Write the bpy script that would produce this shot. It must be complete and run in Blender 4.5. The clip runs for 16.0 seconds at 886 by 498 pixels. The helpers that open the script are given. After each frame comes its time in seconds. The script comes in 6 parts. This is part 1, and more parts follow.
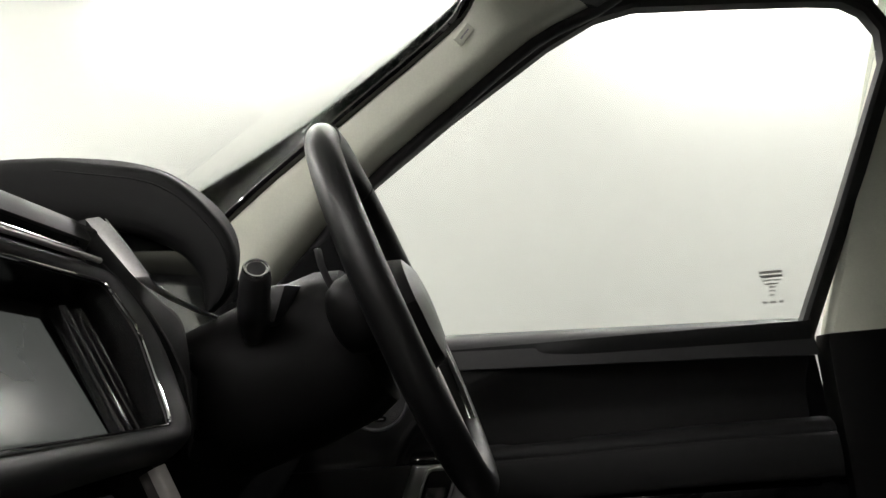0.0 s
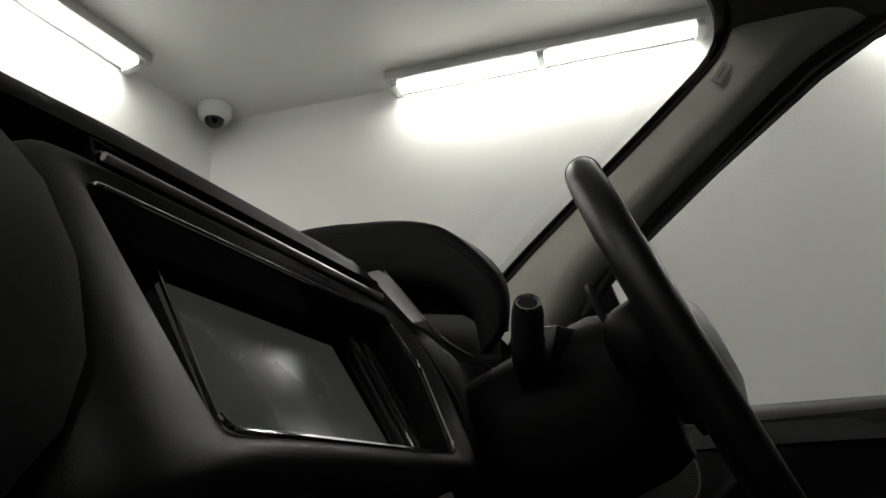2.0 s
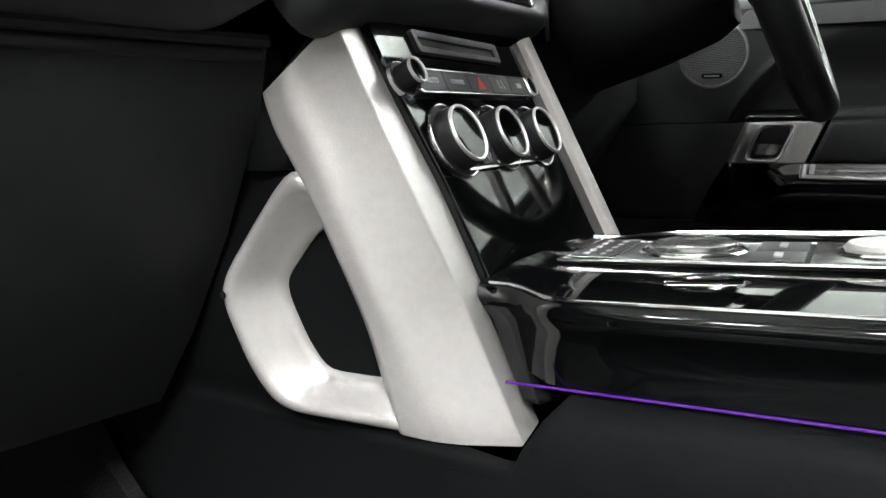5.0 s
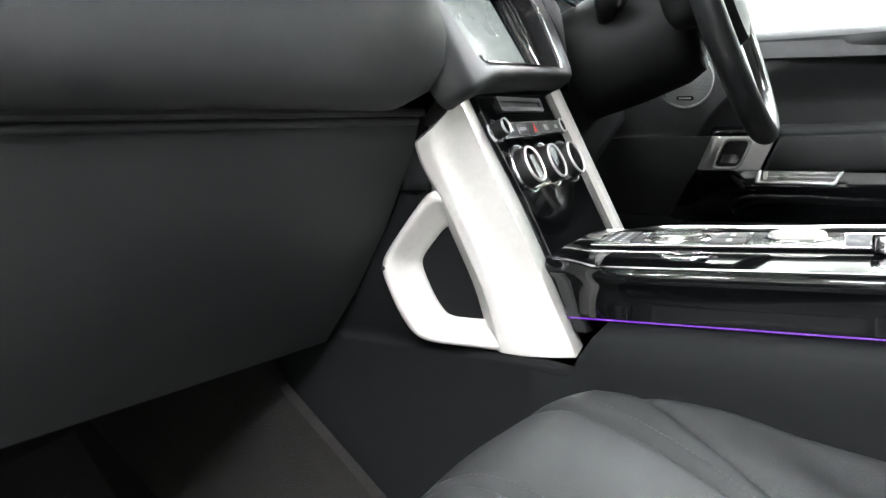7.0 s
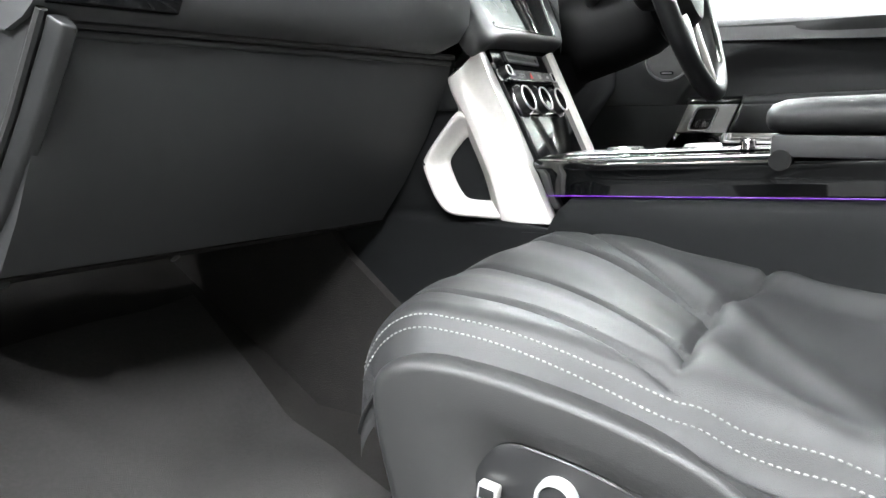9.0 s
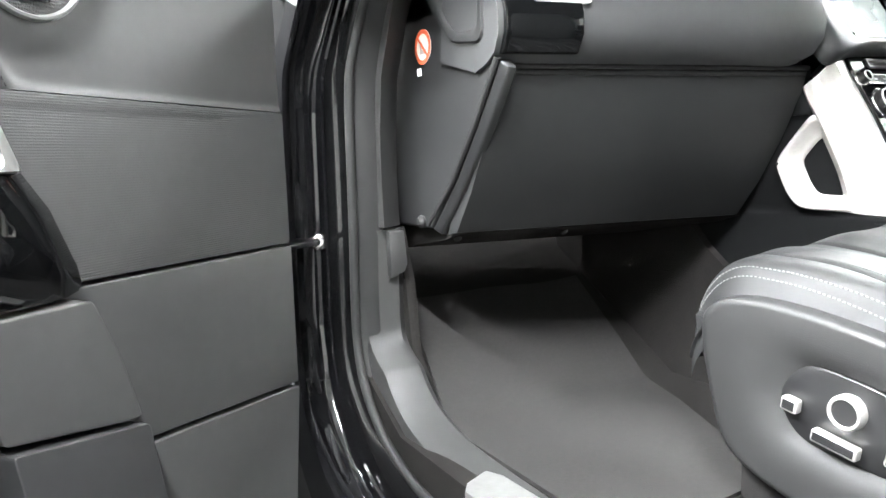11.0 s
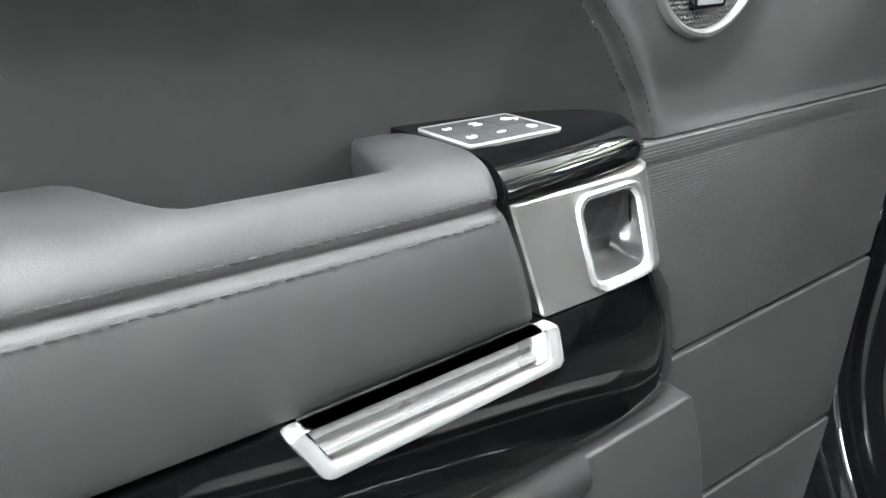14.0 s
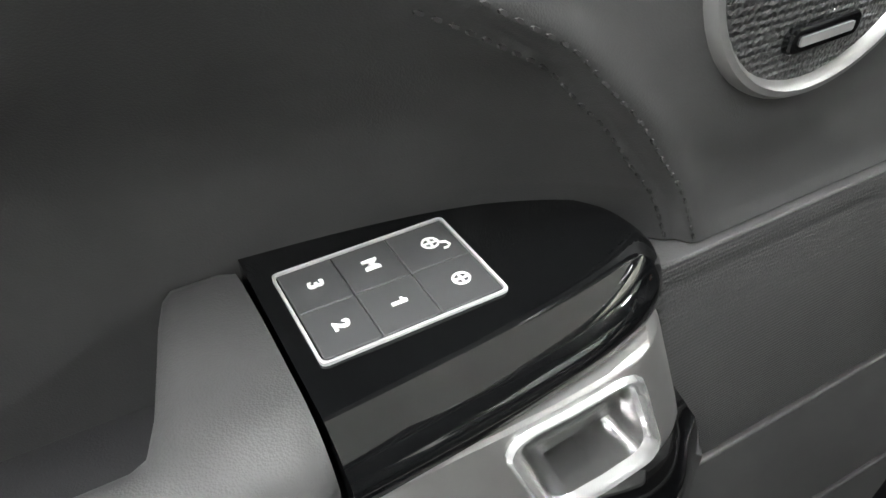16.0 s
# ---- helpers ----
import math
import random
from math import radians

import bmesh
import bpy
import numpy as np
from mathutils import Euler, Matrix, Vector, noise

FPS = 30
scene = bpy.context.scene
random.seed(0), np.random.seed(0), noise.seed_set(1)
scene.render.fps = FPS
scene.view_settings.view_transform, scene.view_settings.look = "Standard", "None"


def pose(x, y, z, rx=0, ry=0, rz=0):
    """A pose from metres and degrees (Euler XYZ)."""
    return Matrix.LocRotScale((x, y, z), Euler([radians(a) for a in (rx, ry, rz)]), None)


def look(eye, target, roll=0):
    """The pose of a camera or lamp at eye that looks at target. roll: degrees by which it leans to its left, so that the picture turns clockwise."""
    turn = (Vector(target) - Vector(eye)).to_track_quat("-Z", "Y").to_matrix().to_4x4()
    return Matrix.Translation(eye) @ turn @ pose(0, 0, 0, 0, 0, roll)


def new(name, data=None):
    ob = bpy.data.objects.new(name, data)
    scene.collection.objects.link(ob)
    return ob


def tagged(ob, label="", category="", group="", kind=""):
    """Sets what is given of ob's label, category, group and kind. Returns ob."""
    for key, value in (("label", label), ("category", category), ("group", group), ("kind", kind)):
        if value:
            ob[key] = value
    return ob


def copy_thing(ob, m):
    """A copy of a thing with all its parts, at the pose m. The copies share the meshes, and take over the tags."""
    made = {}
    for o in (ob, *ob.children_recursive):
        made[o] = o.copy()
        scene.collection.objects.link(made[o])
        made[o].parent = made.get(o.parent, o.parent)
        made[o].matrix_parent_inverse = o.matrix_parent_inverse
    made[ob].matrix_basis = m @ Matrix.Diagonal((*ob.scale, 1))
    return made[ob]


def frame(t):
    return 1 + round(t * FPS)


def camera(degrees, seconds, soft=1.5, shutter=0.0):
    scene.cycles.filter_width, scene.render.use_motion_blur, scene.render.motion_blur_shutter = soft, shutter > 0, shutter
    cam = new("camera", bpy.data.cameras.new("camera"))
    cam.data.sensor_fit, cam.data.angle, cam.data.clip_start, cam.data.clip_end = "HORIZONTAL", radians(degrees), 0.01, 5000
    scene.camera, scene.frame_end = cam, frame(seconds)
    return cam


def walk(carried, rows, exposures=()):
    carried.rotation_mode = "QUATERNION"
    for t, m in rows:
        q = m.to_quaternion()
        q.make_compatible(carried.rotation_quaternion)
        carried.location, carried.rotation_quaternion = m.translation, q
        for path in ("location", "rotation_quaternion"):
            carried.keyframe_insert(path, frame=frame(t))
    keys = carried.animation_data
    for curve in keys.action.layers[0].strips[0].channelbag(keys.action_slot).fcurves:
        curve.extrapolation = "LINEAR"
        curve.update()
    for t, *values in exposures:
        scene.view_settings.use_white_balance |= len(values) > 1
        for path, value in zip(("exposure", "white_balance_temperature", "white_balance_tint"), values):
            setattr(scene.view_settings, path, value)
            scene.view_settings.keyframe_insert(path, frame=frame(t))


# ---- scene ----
cam = camera(64.68, 16.0)
PATH = [
    (0, (-0.3668, -0.2036, 1.0872), (0.6099, -0.1379, 1.2913), -4.53),
    (0.5, (-0.3430, -0.1989, 1.0757), (0.5754, -0.0714, 1.4502), -5.28),
    (1, (-0.3368, -0.1964, 1.0716), (0.5639, 0.0092, 1.4542), -4.95),
    (1.5, (-0.3239, -0.1887, 1.0581), (0.5526, 0.0965, 1.4459), -4.19),
    (2, (-0.3231, -0.1750, 1.0333), (0.5183, 0.2134, 1.4090), -3.15),
    (2.5, (-0.3324, -0.1695, 1.0106), (0.4923, 0.2778, 1.3567), -2.50),
    (3, (-0.3459, -0.1695, 0.9887), (0.4759, 0.3034, 1.3064), -2.00),
    (3.5, (-0.3586, -0.1739, 0.9810), (0.4777, 0.3204, 1.2181), -1.48),
    (4, (-0.3760, -0.1863, 0.9759), (0.4770, 0.3323, 1.0347), -1.28),
    (4.2, (-0.3820, -0.1938, 0.9698), (0.4726, 0.3254, 0.9683), -2.08),
    (4.5, (-0.3997, -0.2003, 0.9732), (0.4486, 0.3178, 0.8641), -1.62),
    (5, (-0.4422, -0.2137, 0.9864), (0.4036, 0.2919, 0.8160), -1.48),
    (5.2, (-0.4666, -0.2188, 0.9901), (0.3835, 0.2803, 0.8219), -1.51),
    (7.3, (-0.7152, -0.2668, 1.0241), (0.1496, 0.2021, 0.8446), -1.25),
    (7.5, (-0.7379, -0.2821, 1.0146), (0.1283, 0.1834, 0.8328), -0.87),
    (7.6, (-0.7559, -0.2899, 1.0074), (0.1099, 0.1758, 0.8240), -0.55),
    (8, (-0.8095, -0.3107, 0.9909), (0.0547, 0.1558, 0.8028), -0.70),
    (8.2, (-0.8482, -0.3216, 0.9899), (0.0135, 0.1480, 0.7979), -0.45),
    (10.4, (-1.0875, -0.5578, 0.8895), (-0.4220, 0.1728, 0.7367), -1.30),
    (10.5, (-1.0945, -0.5634, 0.8918), (-0.4627, 0.1964, 0.7386), -1.42),
    (10.6, (-1.0971, -0.5674, 0.8959), (-0.4911, 0.2140, 0.7471), -1.48),
    (11, (-1.1310, -0.5950, 0.9201), (-0.6547, 0.2749, 0.7921), -1.88),
    (11.5, (-1.1570, -0.6087, 0.9510), (-0.8698, 0.3422, 0.8354), -1.19),
    (11.8, (-1.1711, -0.6018, 0.9693), (-0.9838, 0.3732, 0.8498), -0.69),
    (12, (-1.1734, -0.5980, 0.9818), (-1.0454, 0.3867, 0.8632), -0.34),
    (12.5, (-1.1787, -0.5604, 0.9930), (-1.1312, 0.4311, 0.8724), -0.16),
    (13, (-1.2064, -0.4949, 1.0192), (-1.2017, 0.4886, 0.8382), 0.14),
    (13.5, (-1.2438, -0.4272, 1.0397), (-1.2537, 0.5401, 0.7863), -0.18),
    (13.6, (-1.2480, -0.4149, 1.0464), (-1.2660, 0.5439, 0.7630), -0.49),
    (14, (-1.2662, -0.3523, 1.0823), (-1.2929, 0.5677, 0.6912), 0.29),
    (14.5, (-1.2692, -0.2777, 1.1229), (-1.3304, 0.5954, 0.6392), -1.74),
    (15, (-1.2429, -0.2154, 1.1271), (-1.3520, 0.6033, 0.5634), -2.59),
    (15.5, (-1.2171, -0.1756, 1.1439), (-1.3631, 0.5707, 0.4945), -3.18),
    (16, (-1.2088, -0.1612, 1.1407), (-1.3513, 0.6024, 0.5110), -0.95),
]
EXPOSURE = [(0, 1.45, 6700, 14), (0.3, 0.4, 6700, 14), (0.5, 0.1, 6700, 14), (1.0, -0.12, 6700, 14), (2.0, -0.1, 6700, 14), (2.5, 0.15, 6700, 14), (3.5, 1.4, 6700, 14), (4.0, 1.97, 6600, 13), (4.5, 2.55, 6400, 11), (5.0, 3.0, 6250, 10), (7.5, 4.02, 6150, 9), (8.0, 4.0, 6150, 9), (10.5, 4.58, 6200, 10), (12.0, 4.95, 6150, 9), (13.5, 4.72, 6150, 9), (14.5, 3.87, 6250, 10), (15.0, 3.8, 6400, 11), (16.0, 3.55, 6350, 10)]
walk(cam, [(t, look(e, g, r)) for t, e, g, r in PATH], EXPOSURE)

# ---- world, lights and exposure ----
world = bpy.data.worlds.new("world")
scene.world = world
world.use_nodes = True
world.node_tree.nodes["Background"].inputs[0].default_value = (0.9, 0.92, 1.0, 1)
world.node_tree.nodes["Background"].inputs[1].default_value = 0.05


# ---- materials ----
def mat(name, color, rough=0.5, metal=0.0, var=0.12, scale=6.0, bump=0.0, bscale=300.0, coat=0.0, emit=0.0, emit_color=None, voronoi=False, smear=0.15, spec=0.5):
    m = bpy.data.materials.new(name)
    m.use_nodes = True
    nt = m.node_tree
    b = nt.nodes["Principled BSDF"]
    b.inputs["Metallic"].default_value = metal
    b.inputs["Coat Weight"].default_value = coat
    b.inputs["Specular IOR Level"].default_value = spec
    b.inputs["Coat Roughness"].default_value = 0.04
    tc = nt.nodes.new("ShaderNodeTexCoord")
    n1 = nt.nodes.new("ShaderNodeTexNoise")
    n1.inputs["Scale"].default_value, n1.inputs["Detail"].default_value = scale, 5
    n2 = nt.nodes.new("ShaderNodeTexNoise")
    n2.inputs["Scale"].default_value, n2.inputs["Detail"].default_value = scale * 14, 3
    for n in (n1, n2):
        nt.links.new(tc.outputs["Object"], n.inputs["Vector"])
    add = nt.nodes.new("ShaderNodeMath")
    add.operation = "ADD"
    nt.links.new(n1.outputs["Fac"], add.inputs[0])
    nt.links.new(n2.outputs["Fac"], add.inputs[1])
    mr = nt.nodes.new("ShaderNodeMapRange")
    mr.inputs["From Min"].default_value, mr.inputs["From Max"].default_value = 0.6, 1.4
    mr.inputs["To Min"].default_value, mr.inputs["To Max"].default_value = 1 - var, 1 + var
    nt.links.new(add.outputs[0], mr.inputs["Value"])
    mix = nt.nodes.new("ShaderNodeMix")
    mix.data_type, mix.blend_type = "RGBA", "MULTIPLY"
    mix.inputs["Factor"].default_value = 1.0
    mix.inputs["A"].default_value = (*color, 1)
    nt.links.new(mr.outputs[0], mix.inputs["B"])
    nt.links.new(mix.outputs["Result"], b.inputs["Base Color"])
    mr2 = nt.nodes.new("ShaderNodeMapRange")
    mr2.inputs["From Min"].default_value, mr2.inputs["From Max"].default_value = 0.3, 0.7
    mr2.inputs["To Min"].default_value = max(0.02, rough * (1 - smear))
    mr2.inputs["To Max"].default_value = min(1.0, rough * (1 + smear))
    nt.links.new(n1.outputs["Fac"], mr2.inputs["Value"])
    nt.links.new(mr2.outputs[0], b.inputs["Roughness"])
    if bump:
        if voronoi:
            g = nt.nodes.new("ShaderNodeTexVoronoi")
            g.inputs["Scale"].default_value = bscale
            out = g.outputs["Distance"]
        else:
            g = nt.nodes.new("ShaderNodeTexNoise")
            g.inputs["Scale"].default_value, g.inputs["Detail"].default_value = bscale, 4
            out = g.outputs["Fac"]
        nt.links.new(tc.outputs["Object"], g.inputs["Vector"])
        bp = nt.nodes.new("ShaderNodeBump")
        bp.inputs["Strength"].default_value, bp.inputs["Distance"].default_value = bump, 0.001
        nt.links.new(out, bp.inputs["Height"])
        nt.links.new(bp.outputs[0], b.inputs["Normal"])
    if emit:
        b.inputs["Emission Color"].default_value = (*(emit_color or color), 1)
        b.inputs["Emission Strength"].default_value = emit
    return m


LEATHER = mat("black_leather", (0.042, 0.042, 0.042), 0.52, var=0.1, scale=5, bump=0.10, bscale=1500, voronoi=True)
# Shaded copy of the dash leather, for the glovebox and screen surround.
SHADEHIDE = mat("dash_leather_shaded", (0.0165, 0.0169, 0.0172), 0.55, spec=0.42, var=0.1, scale=5, bump=0.12, bscale=1300, voronoi=True)
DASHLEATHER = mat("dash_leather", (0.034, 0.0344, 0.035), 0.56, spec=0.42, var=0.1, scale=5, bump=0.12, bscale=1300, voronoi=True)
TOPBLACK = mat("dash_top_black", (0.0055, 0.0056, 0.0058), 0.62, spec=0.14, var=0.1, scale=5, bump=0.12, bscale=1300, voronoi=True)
SEATLEATHER = mat("seat_leather", (0.0155, 0.0157, 0.016), 0.52, spec=0.28, var=0.1, scale=7, bump=0.16, bscale=1100, voronoi=True)
GLOSS = mat("piano_black", (0.003, 0.0032, 0.0034), 0.04, var=0.1, smear=0.2)
PAINT = mat("black_paint", (0.004, 0.004, 0.0045), 0.06, var=0.1)
PLASTIC = mat("black_plastic", (0.02, 0.02, 0.021), 0.5, var=0.12, bump=0.15, bscale=1200)
GREYPLASTIC = mat("grey_plastic", (0.0158, 0.0158, 0.0158), 0.55, var=0.1, bump=0.2, bscale=1000)
RUBBER = mat("rubber", (0.022, 0.022, 0.022), 0.6, var=0.15, bump=0.1, bscale=400)
SATIN = mat("satin_metal", (0.62, 0.61, 0.59), 0.38, metal=0.75, var=0.06, scale=10, bump=0.05, bscale=1500)
PILLARMETAL = mat("brushed_silver", (0.54, 0.521, 0.498), 0.38, metal=0.35, var=0.07, scale=14, bump=0.1, bscale=900)
CHROME = mat("chrome", (0.8, 0.8, 0.8), 0.1, metal=1.0, var=0.03)
CARPET = mat("carpet", (0.0125, 0.0116, 0.011), 0.95, spec=0.1, var=0.5, scale=32, bump=0.9, bscale=500)
MATFELT = mat("mat_felt", (0.0215, 0.0206, 0.0200), 0.95, var=0.30, scale=14, bump=0.8, bscale=700, spec=0.2)
WALL = mat("wall_paint", (0.78, 0.775, 0.75), 0.8, var=0.03, scale=1.2, bump=0.05, bscale=60)
CEIL = mat("ceiling_paint", (0.72, 0.72, 0.69), 0.85, var=0.03, scale=1.0, bump=0.05, bscale=60)
FLOORM = mat("concrete_floor", (0.11, 0.11, 0.108), 0.5, var=0.15, scale=2, bump=0.2, bscale=80)
FABRIC = mat("pillar_fabric", (0.70, 0.715, 0.61), 0.9, var=0.06, scale=20, bump=0.4, bscale=1500)
HEADLINER = mat("headliner", (0.13, 0.13, 0.127), 0.95, var=0.08, scale=20, bump=0.3, bscale=1500)
TUBE = mat("lamp_tube", (1, 1, 1), 0.4, emit=40.0, emit_color=(1.0, 0.995, 0.975))
WHITEPL = mat("white_plastic", (0.75, 0.75, 0.72), 0.4, var=0.04)
GREYMETAL = mat("lamp_housing", (0.5, 0.5, 0.49), 0.35, metal=0.5)
PURPLE = mat("ambient_led", (0.03, 0.006, 0.07), 0.4, emit=0.030, emit_color=(0.30, 0.02, 1.0))
RED = mat("red_print", (0.6, 0.03, 0.02), 0.5)
ORANGE = mat("orange_print", (0.75, 0.13, 0.05), 0.5)
WHITEPR = mat("white_print", (0.78, 0.78, 0.76), 0.5)
GREYPR = mat("grey_print", (0.35, 0.35, 0.35), 0.5)
THREAD = mat("pale_thread", (0.17, 0.17, 0.166), 0.7)
DARKTHREAD = mat("dark_thread", (0.02, 0.02, 0.02), 0.7)
GREYTHREAD = mat("grey_thread", (0.03, 0.03, 0.03), 0.6)
SCREEN = mat("screen_glass", (0.015, 0.016, 0.016), 0.27, var=0.1, spec=0.5, emit=0.024, emit_color=(0.9, 1.0, 0.92))
DARK = mat("dark_recess", (0.008, 0.008, 0.008), 0.7)
DARKGLOSS = mat("gloss_black_plastic", (0.008, 0.008, 0.008), 0.18, var=0.1)
CLUSTER = mat("instrument_glass", (0.03, 0.031, 0.031), 0.07, var=0.1)
# Matt black, set so dark for shade on the flank and tunnel side.
LEATHERSOFT = mat("matt_black_shaded_trim", (0.0054, 0.0057, 0.006), 0.7, spec=0.10, var=0.1, bump=0.12, bscale=1100)
JAMB = mat("jamb_paint", (0.0035, 0.0035, 0.0037), 0.10, var=0.2, spec=0.32)
PANELBLACK = mat("switch_panel_black", (0.010, 0.010, 0.0105), 0.4, var=0.08, bump=0.05, bscale=1500)
POCKETHIDE = mat("pocket_leather", (0.016, 0.016, 0.016), 0.6, var=0.1, bump=0.1, bscale=1300, voronoi=True, spec=0.35)
SHROUD = mat("column_plastic", (0.0055, 0.0055, 0.0055), 0.6, var=0.12, bump=0.15, bscale=1200, spec=0.12)
WHEELHIDE = mat("wheel_leather", (0.0075, 0.0076, 0.0078), 0.40, var=0.12, scale=8, bump=0.15, bscale=1100, voronoi=True, spec=0.35)
# Darker copy of the door leather, standing for shade on the driver's side.
FARHIDE = mat("door_leather_shaded", (0.017, 0.0173, 0.0177), 0.55, spec=0.25, var=0.1, scale=5, bump=0.12, bscale=1300, voronoi=True)
RUBBERDARK = mat("dial_rubber", (0.012, 0.012, 0.012), 0.6, spec=0.25, var=0.1, bump=0.2, bscale=900)
SEALRUBBER = mat("seal_rubber", (0.021, 0.021, 0.021), 0.65, spec=0.25, var=0.12, bump=0.2, bscale=500)
GREYTRIM = mat("grey_trim", (0.025, 0.025, 0.0246), 0.55, var=0.08, bump=0.25, bscale=1000)
ALU = mat("scuff_plate", (0.55, 0.55, 0.54), 0.35, metal=0.8)


def add_ribs(m, pitch, depth):
    """Fine level ribs over a material, as a wave in its relief."""
    nt = m.node_tree
    b = nt.nodes["Principled BSDF"]
    tc, wv, bp = (nt.nodes.new(k) for k in ("ShaderNodeTexCoord", "ShaderNodeTexWave", "ShaderNodeBump"))
    wv.wave_type, wv.bands_direction = "BANDS", "Z"
    wv.inputs["Scale"].default_value = 0.314 / pitch
    wv.inputs["Distortion"].default_value = 0.0
    nt.links.new(tc.outputs["Object"], wv.inputs["Vector"])
    bp.inputs["Strength"].default_value, bp.inputs["Distance"].default_value = depth, 0.001
    nt.links.new(wv.outputs["Fac"], bp.inputs["Height"])
    for l in list(nt.links):
        if l.to_socket == b.inputs["Normal"]:
            nt.links.new(l.from_socket, bp.inputs["Normal"])
    nt.links.new(bp.outputs[0], b.inputs["Normal"])


def glass_mat():
    m = bpy.data.materials.new("window_glass")
    m.use_nodes = True
    nt = m.node_tree
    nt.nodes.remove(nt.nodes["Principled BSDF"])
    out = nt.nodes["Material Output"]
    tr, gl, mx, fr = (nt.nodes.new(k) for k in ("ShaderNodeBsdfTransparent", "ShaderNodeBsdfGlossy", "ShaderNodeMixShader", "ShaderNodeFresnel"))
    tr.inputs[0].default_value = (0.9, 0.93, 0.91, 1)
    gl.inputs["Roughness"].default_value = 0.02
    fr.inputs["IOR"].default_value = 1.15
    nt.links.new(fr.outputs[0], mx.inputs[0])
    nt.links.new(tr.outputs[0], mx.inputs[1])
    nt.links.new(gl.outputs[0], mx.inputs[2])
    nt.links.new(mx.outputs[0], out.inputs["Surface"])
    return m


GLASS = glass_mat()


# ---- mesh helpers ----
def V(*a):
    return Vector(a)


def thing(name, label, category, group="", kind="", at=(0, 0, 0)):
    ob = new(name)
    ob.empty_display_size = 0.02
    ob.location = at
    return tagged(ob, label, category, group, kind)


def finish(name, bm, material, angle=38):
    bmesh.ops.remove_doubles(bm, verts=bm.verts, dist=1e-6)
    bmesh.ops.recalc_face_normals(bm, faces=bm.faces)
    me = bpy.data.meshes.new(name)
    bm.to_mesh(me)
    bm.free()
    me.materials.append(material)
    me.shade_smooth()
    me.set_sharp_from_angle(angle=radians(angle))
    return new(name, me)


def part(name, bm, material, parent, label="", angle=38):
    ob = finish(name, bm, material, angle)
    ob.parent = parent
    ob.matrix_parent_inverse = Matrix.Translation(-Vector(parent.location)) if parent.type == "EMPTY" else Matrix.Identity(4)
    return tagged(ob, label)


def soften(bm, width, segs=2, over=30):
    if width <= 0:
        return bm
    bm.normal_update()
    edges = [e for e in bm.edges if len(e.link_faces) == 2 and e.calc_face_angle(0) > radians(over)]
    if edges:
        bmesh.ops.bevel(bm, geom=edges, offset=width, segments=segs, profile=0.6, affect="EDGES", clamp_overlap=True)
    return bm


def box(lo, hi, bevel=0.0, segs=2, m=None):
    bm = bmesh.new()
    bmesh.ops.create_cube(bm, size=1)
    for v in bm.verts:
        v.co = Vector([lo[i] + (v.co[i] + 0.5) * (hi[i] - lo[i]) for i in range(3)])
    soften(bm, bevel, segs)
    if m is not None:
        bm.transform(m)
    return bm


def loft(rings, closed=True, caps=True, bevel=0.0, segs=2):
    """Skin over rings of points, all of one length."""
    bm = bmesh.new()
    vs = [[bm.verts.new(p) for p in r] for r in rings]
    n = len(rings[0])
    for a, b in zip(vs, vs[1:]):
        for i in range(n if closed else n - 1):
            j = (i + 1) % n
            bm.faces.new((a[i], a[j], b[j], b[i]))
    if caps and closed:
        bm.faces.new(vs[0][::-1])
        bm.faces.new(vs[-1])
    bmesh.ops.recalc_face_normals(bm, faces=bm.faces)
    return soften(bm, bevel, segs, 40)


def prism(front, shift, bevel=0.0, segs=2):
    """A plate: an outline in space, pushed along shift."""
    s = Vector(shift)
    return loft([[Vector(p) for p in front], [Vector(p) + s for p in front]], bevel=bevel, segs=segs)


def frame_plate(outer, inner, shift, bevel=0.0, segs=2):
    """A flat frame: outer and inner outline of the same count."""
    s = Vector(shift)
    o, i = [Vector(p) for p in outer], [Vector(p) for p in inner]
    rings = [o, i, [p + s for p in i], [p + s for p in o]]
    bm = bmesh.new()
    vs = [[bm.verts.new(p) for p in r] for r in rings]
    n = len(o)
    for k in range(4):
        a, b = vs[k], vs[(k + 1) % 4]
        for q in range(n):
            bm.faces.new((a[q], a[(q + 1) % n], b[(q + 1) % n], b[q]))
    bmesh.ops.recalc_face_normals(bm, faces=bm.faces)
    return soften(bm, bevel, segs, 50)


def spline(pts, n, closed=False):
    """Points evenly spread over a smooth curve through pts."""
    P = [Vector(p) for p in pts]
    m = len(P)
    out = []
    spans = m if closed else m - 1
    for k in range(n if closed else n):
        t = k / (n if closed else n - 1) * spans
        i = min(int(t), spans - 1)
        f = t - i
        g = (lambda q: P[q % m]) if closed else (lambda q: P[max(0, min(m - 1, q))])
        a, b, c, d = g(i - 1), g(i), g(i + 1), g(i + 2)
        out.append(0.5 * ((2 * b) + (c - a) * f + (2 * a - 5 * b + 4 * c - d) * f * f + (3 * b - a - 3 * c + d) * f ** 3))
    return out


def round_poly(pts, r, n=4):
    """An outline with rounded corners."""
    P = [Vector(p) for p in pts]
    out = []
    for i, p in enumerate(P):
        a, b = P[i - 1] - p, P[(i + 1) % len(P)] - p
        ra, rb = min(r, a.length * 0.45), min(r, b.length * 0.45)
        s, e = p + a.normalized() * ra, p + b.normalized() * rb
        for k in range(n + 1):
            t = k / n
            out.append((1 - t) ** 2 * s + 2 * t * (1 - t) * p + t * t * e)
    return out


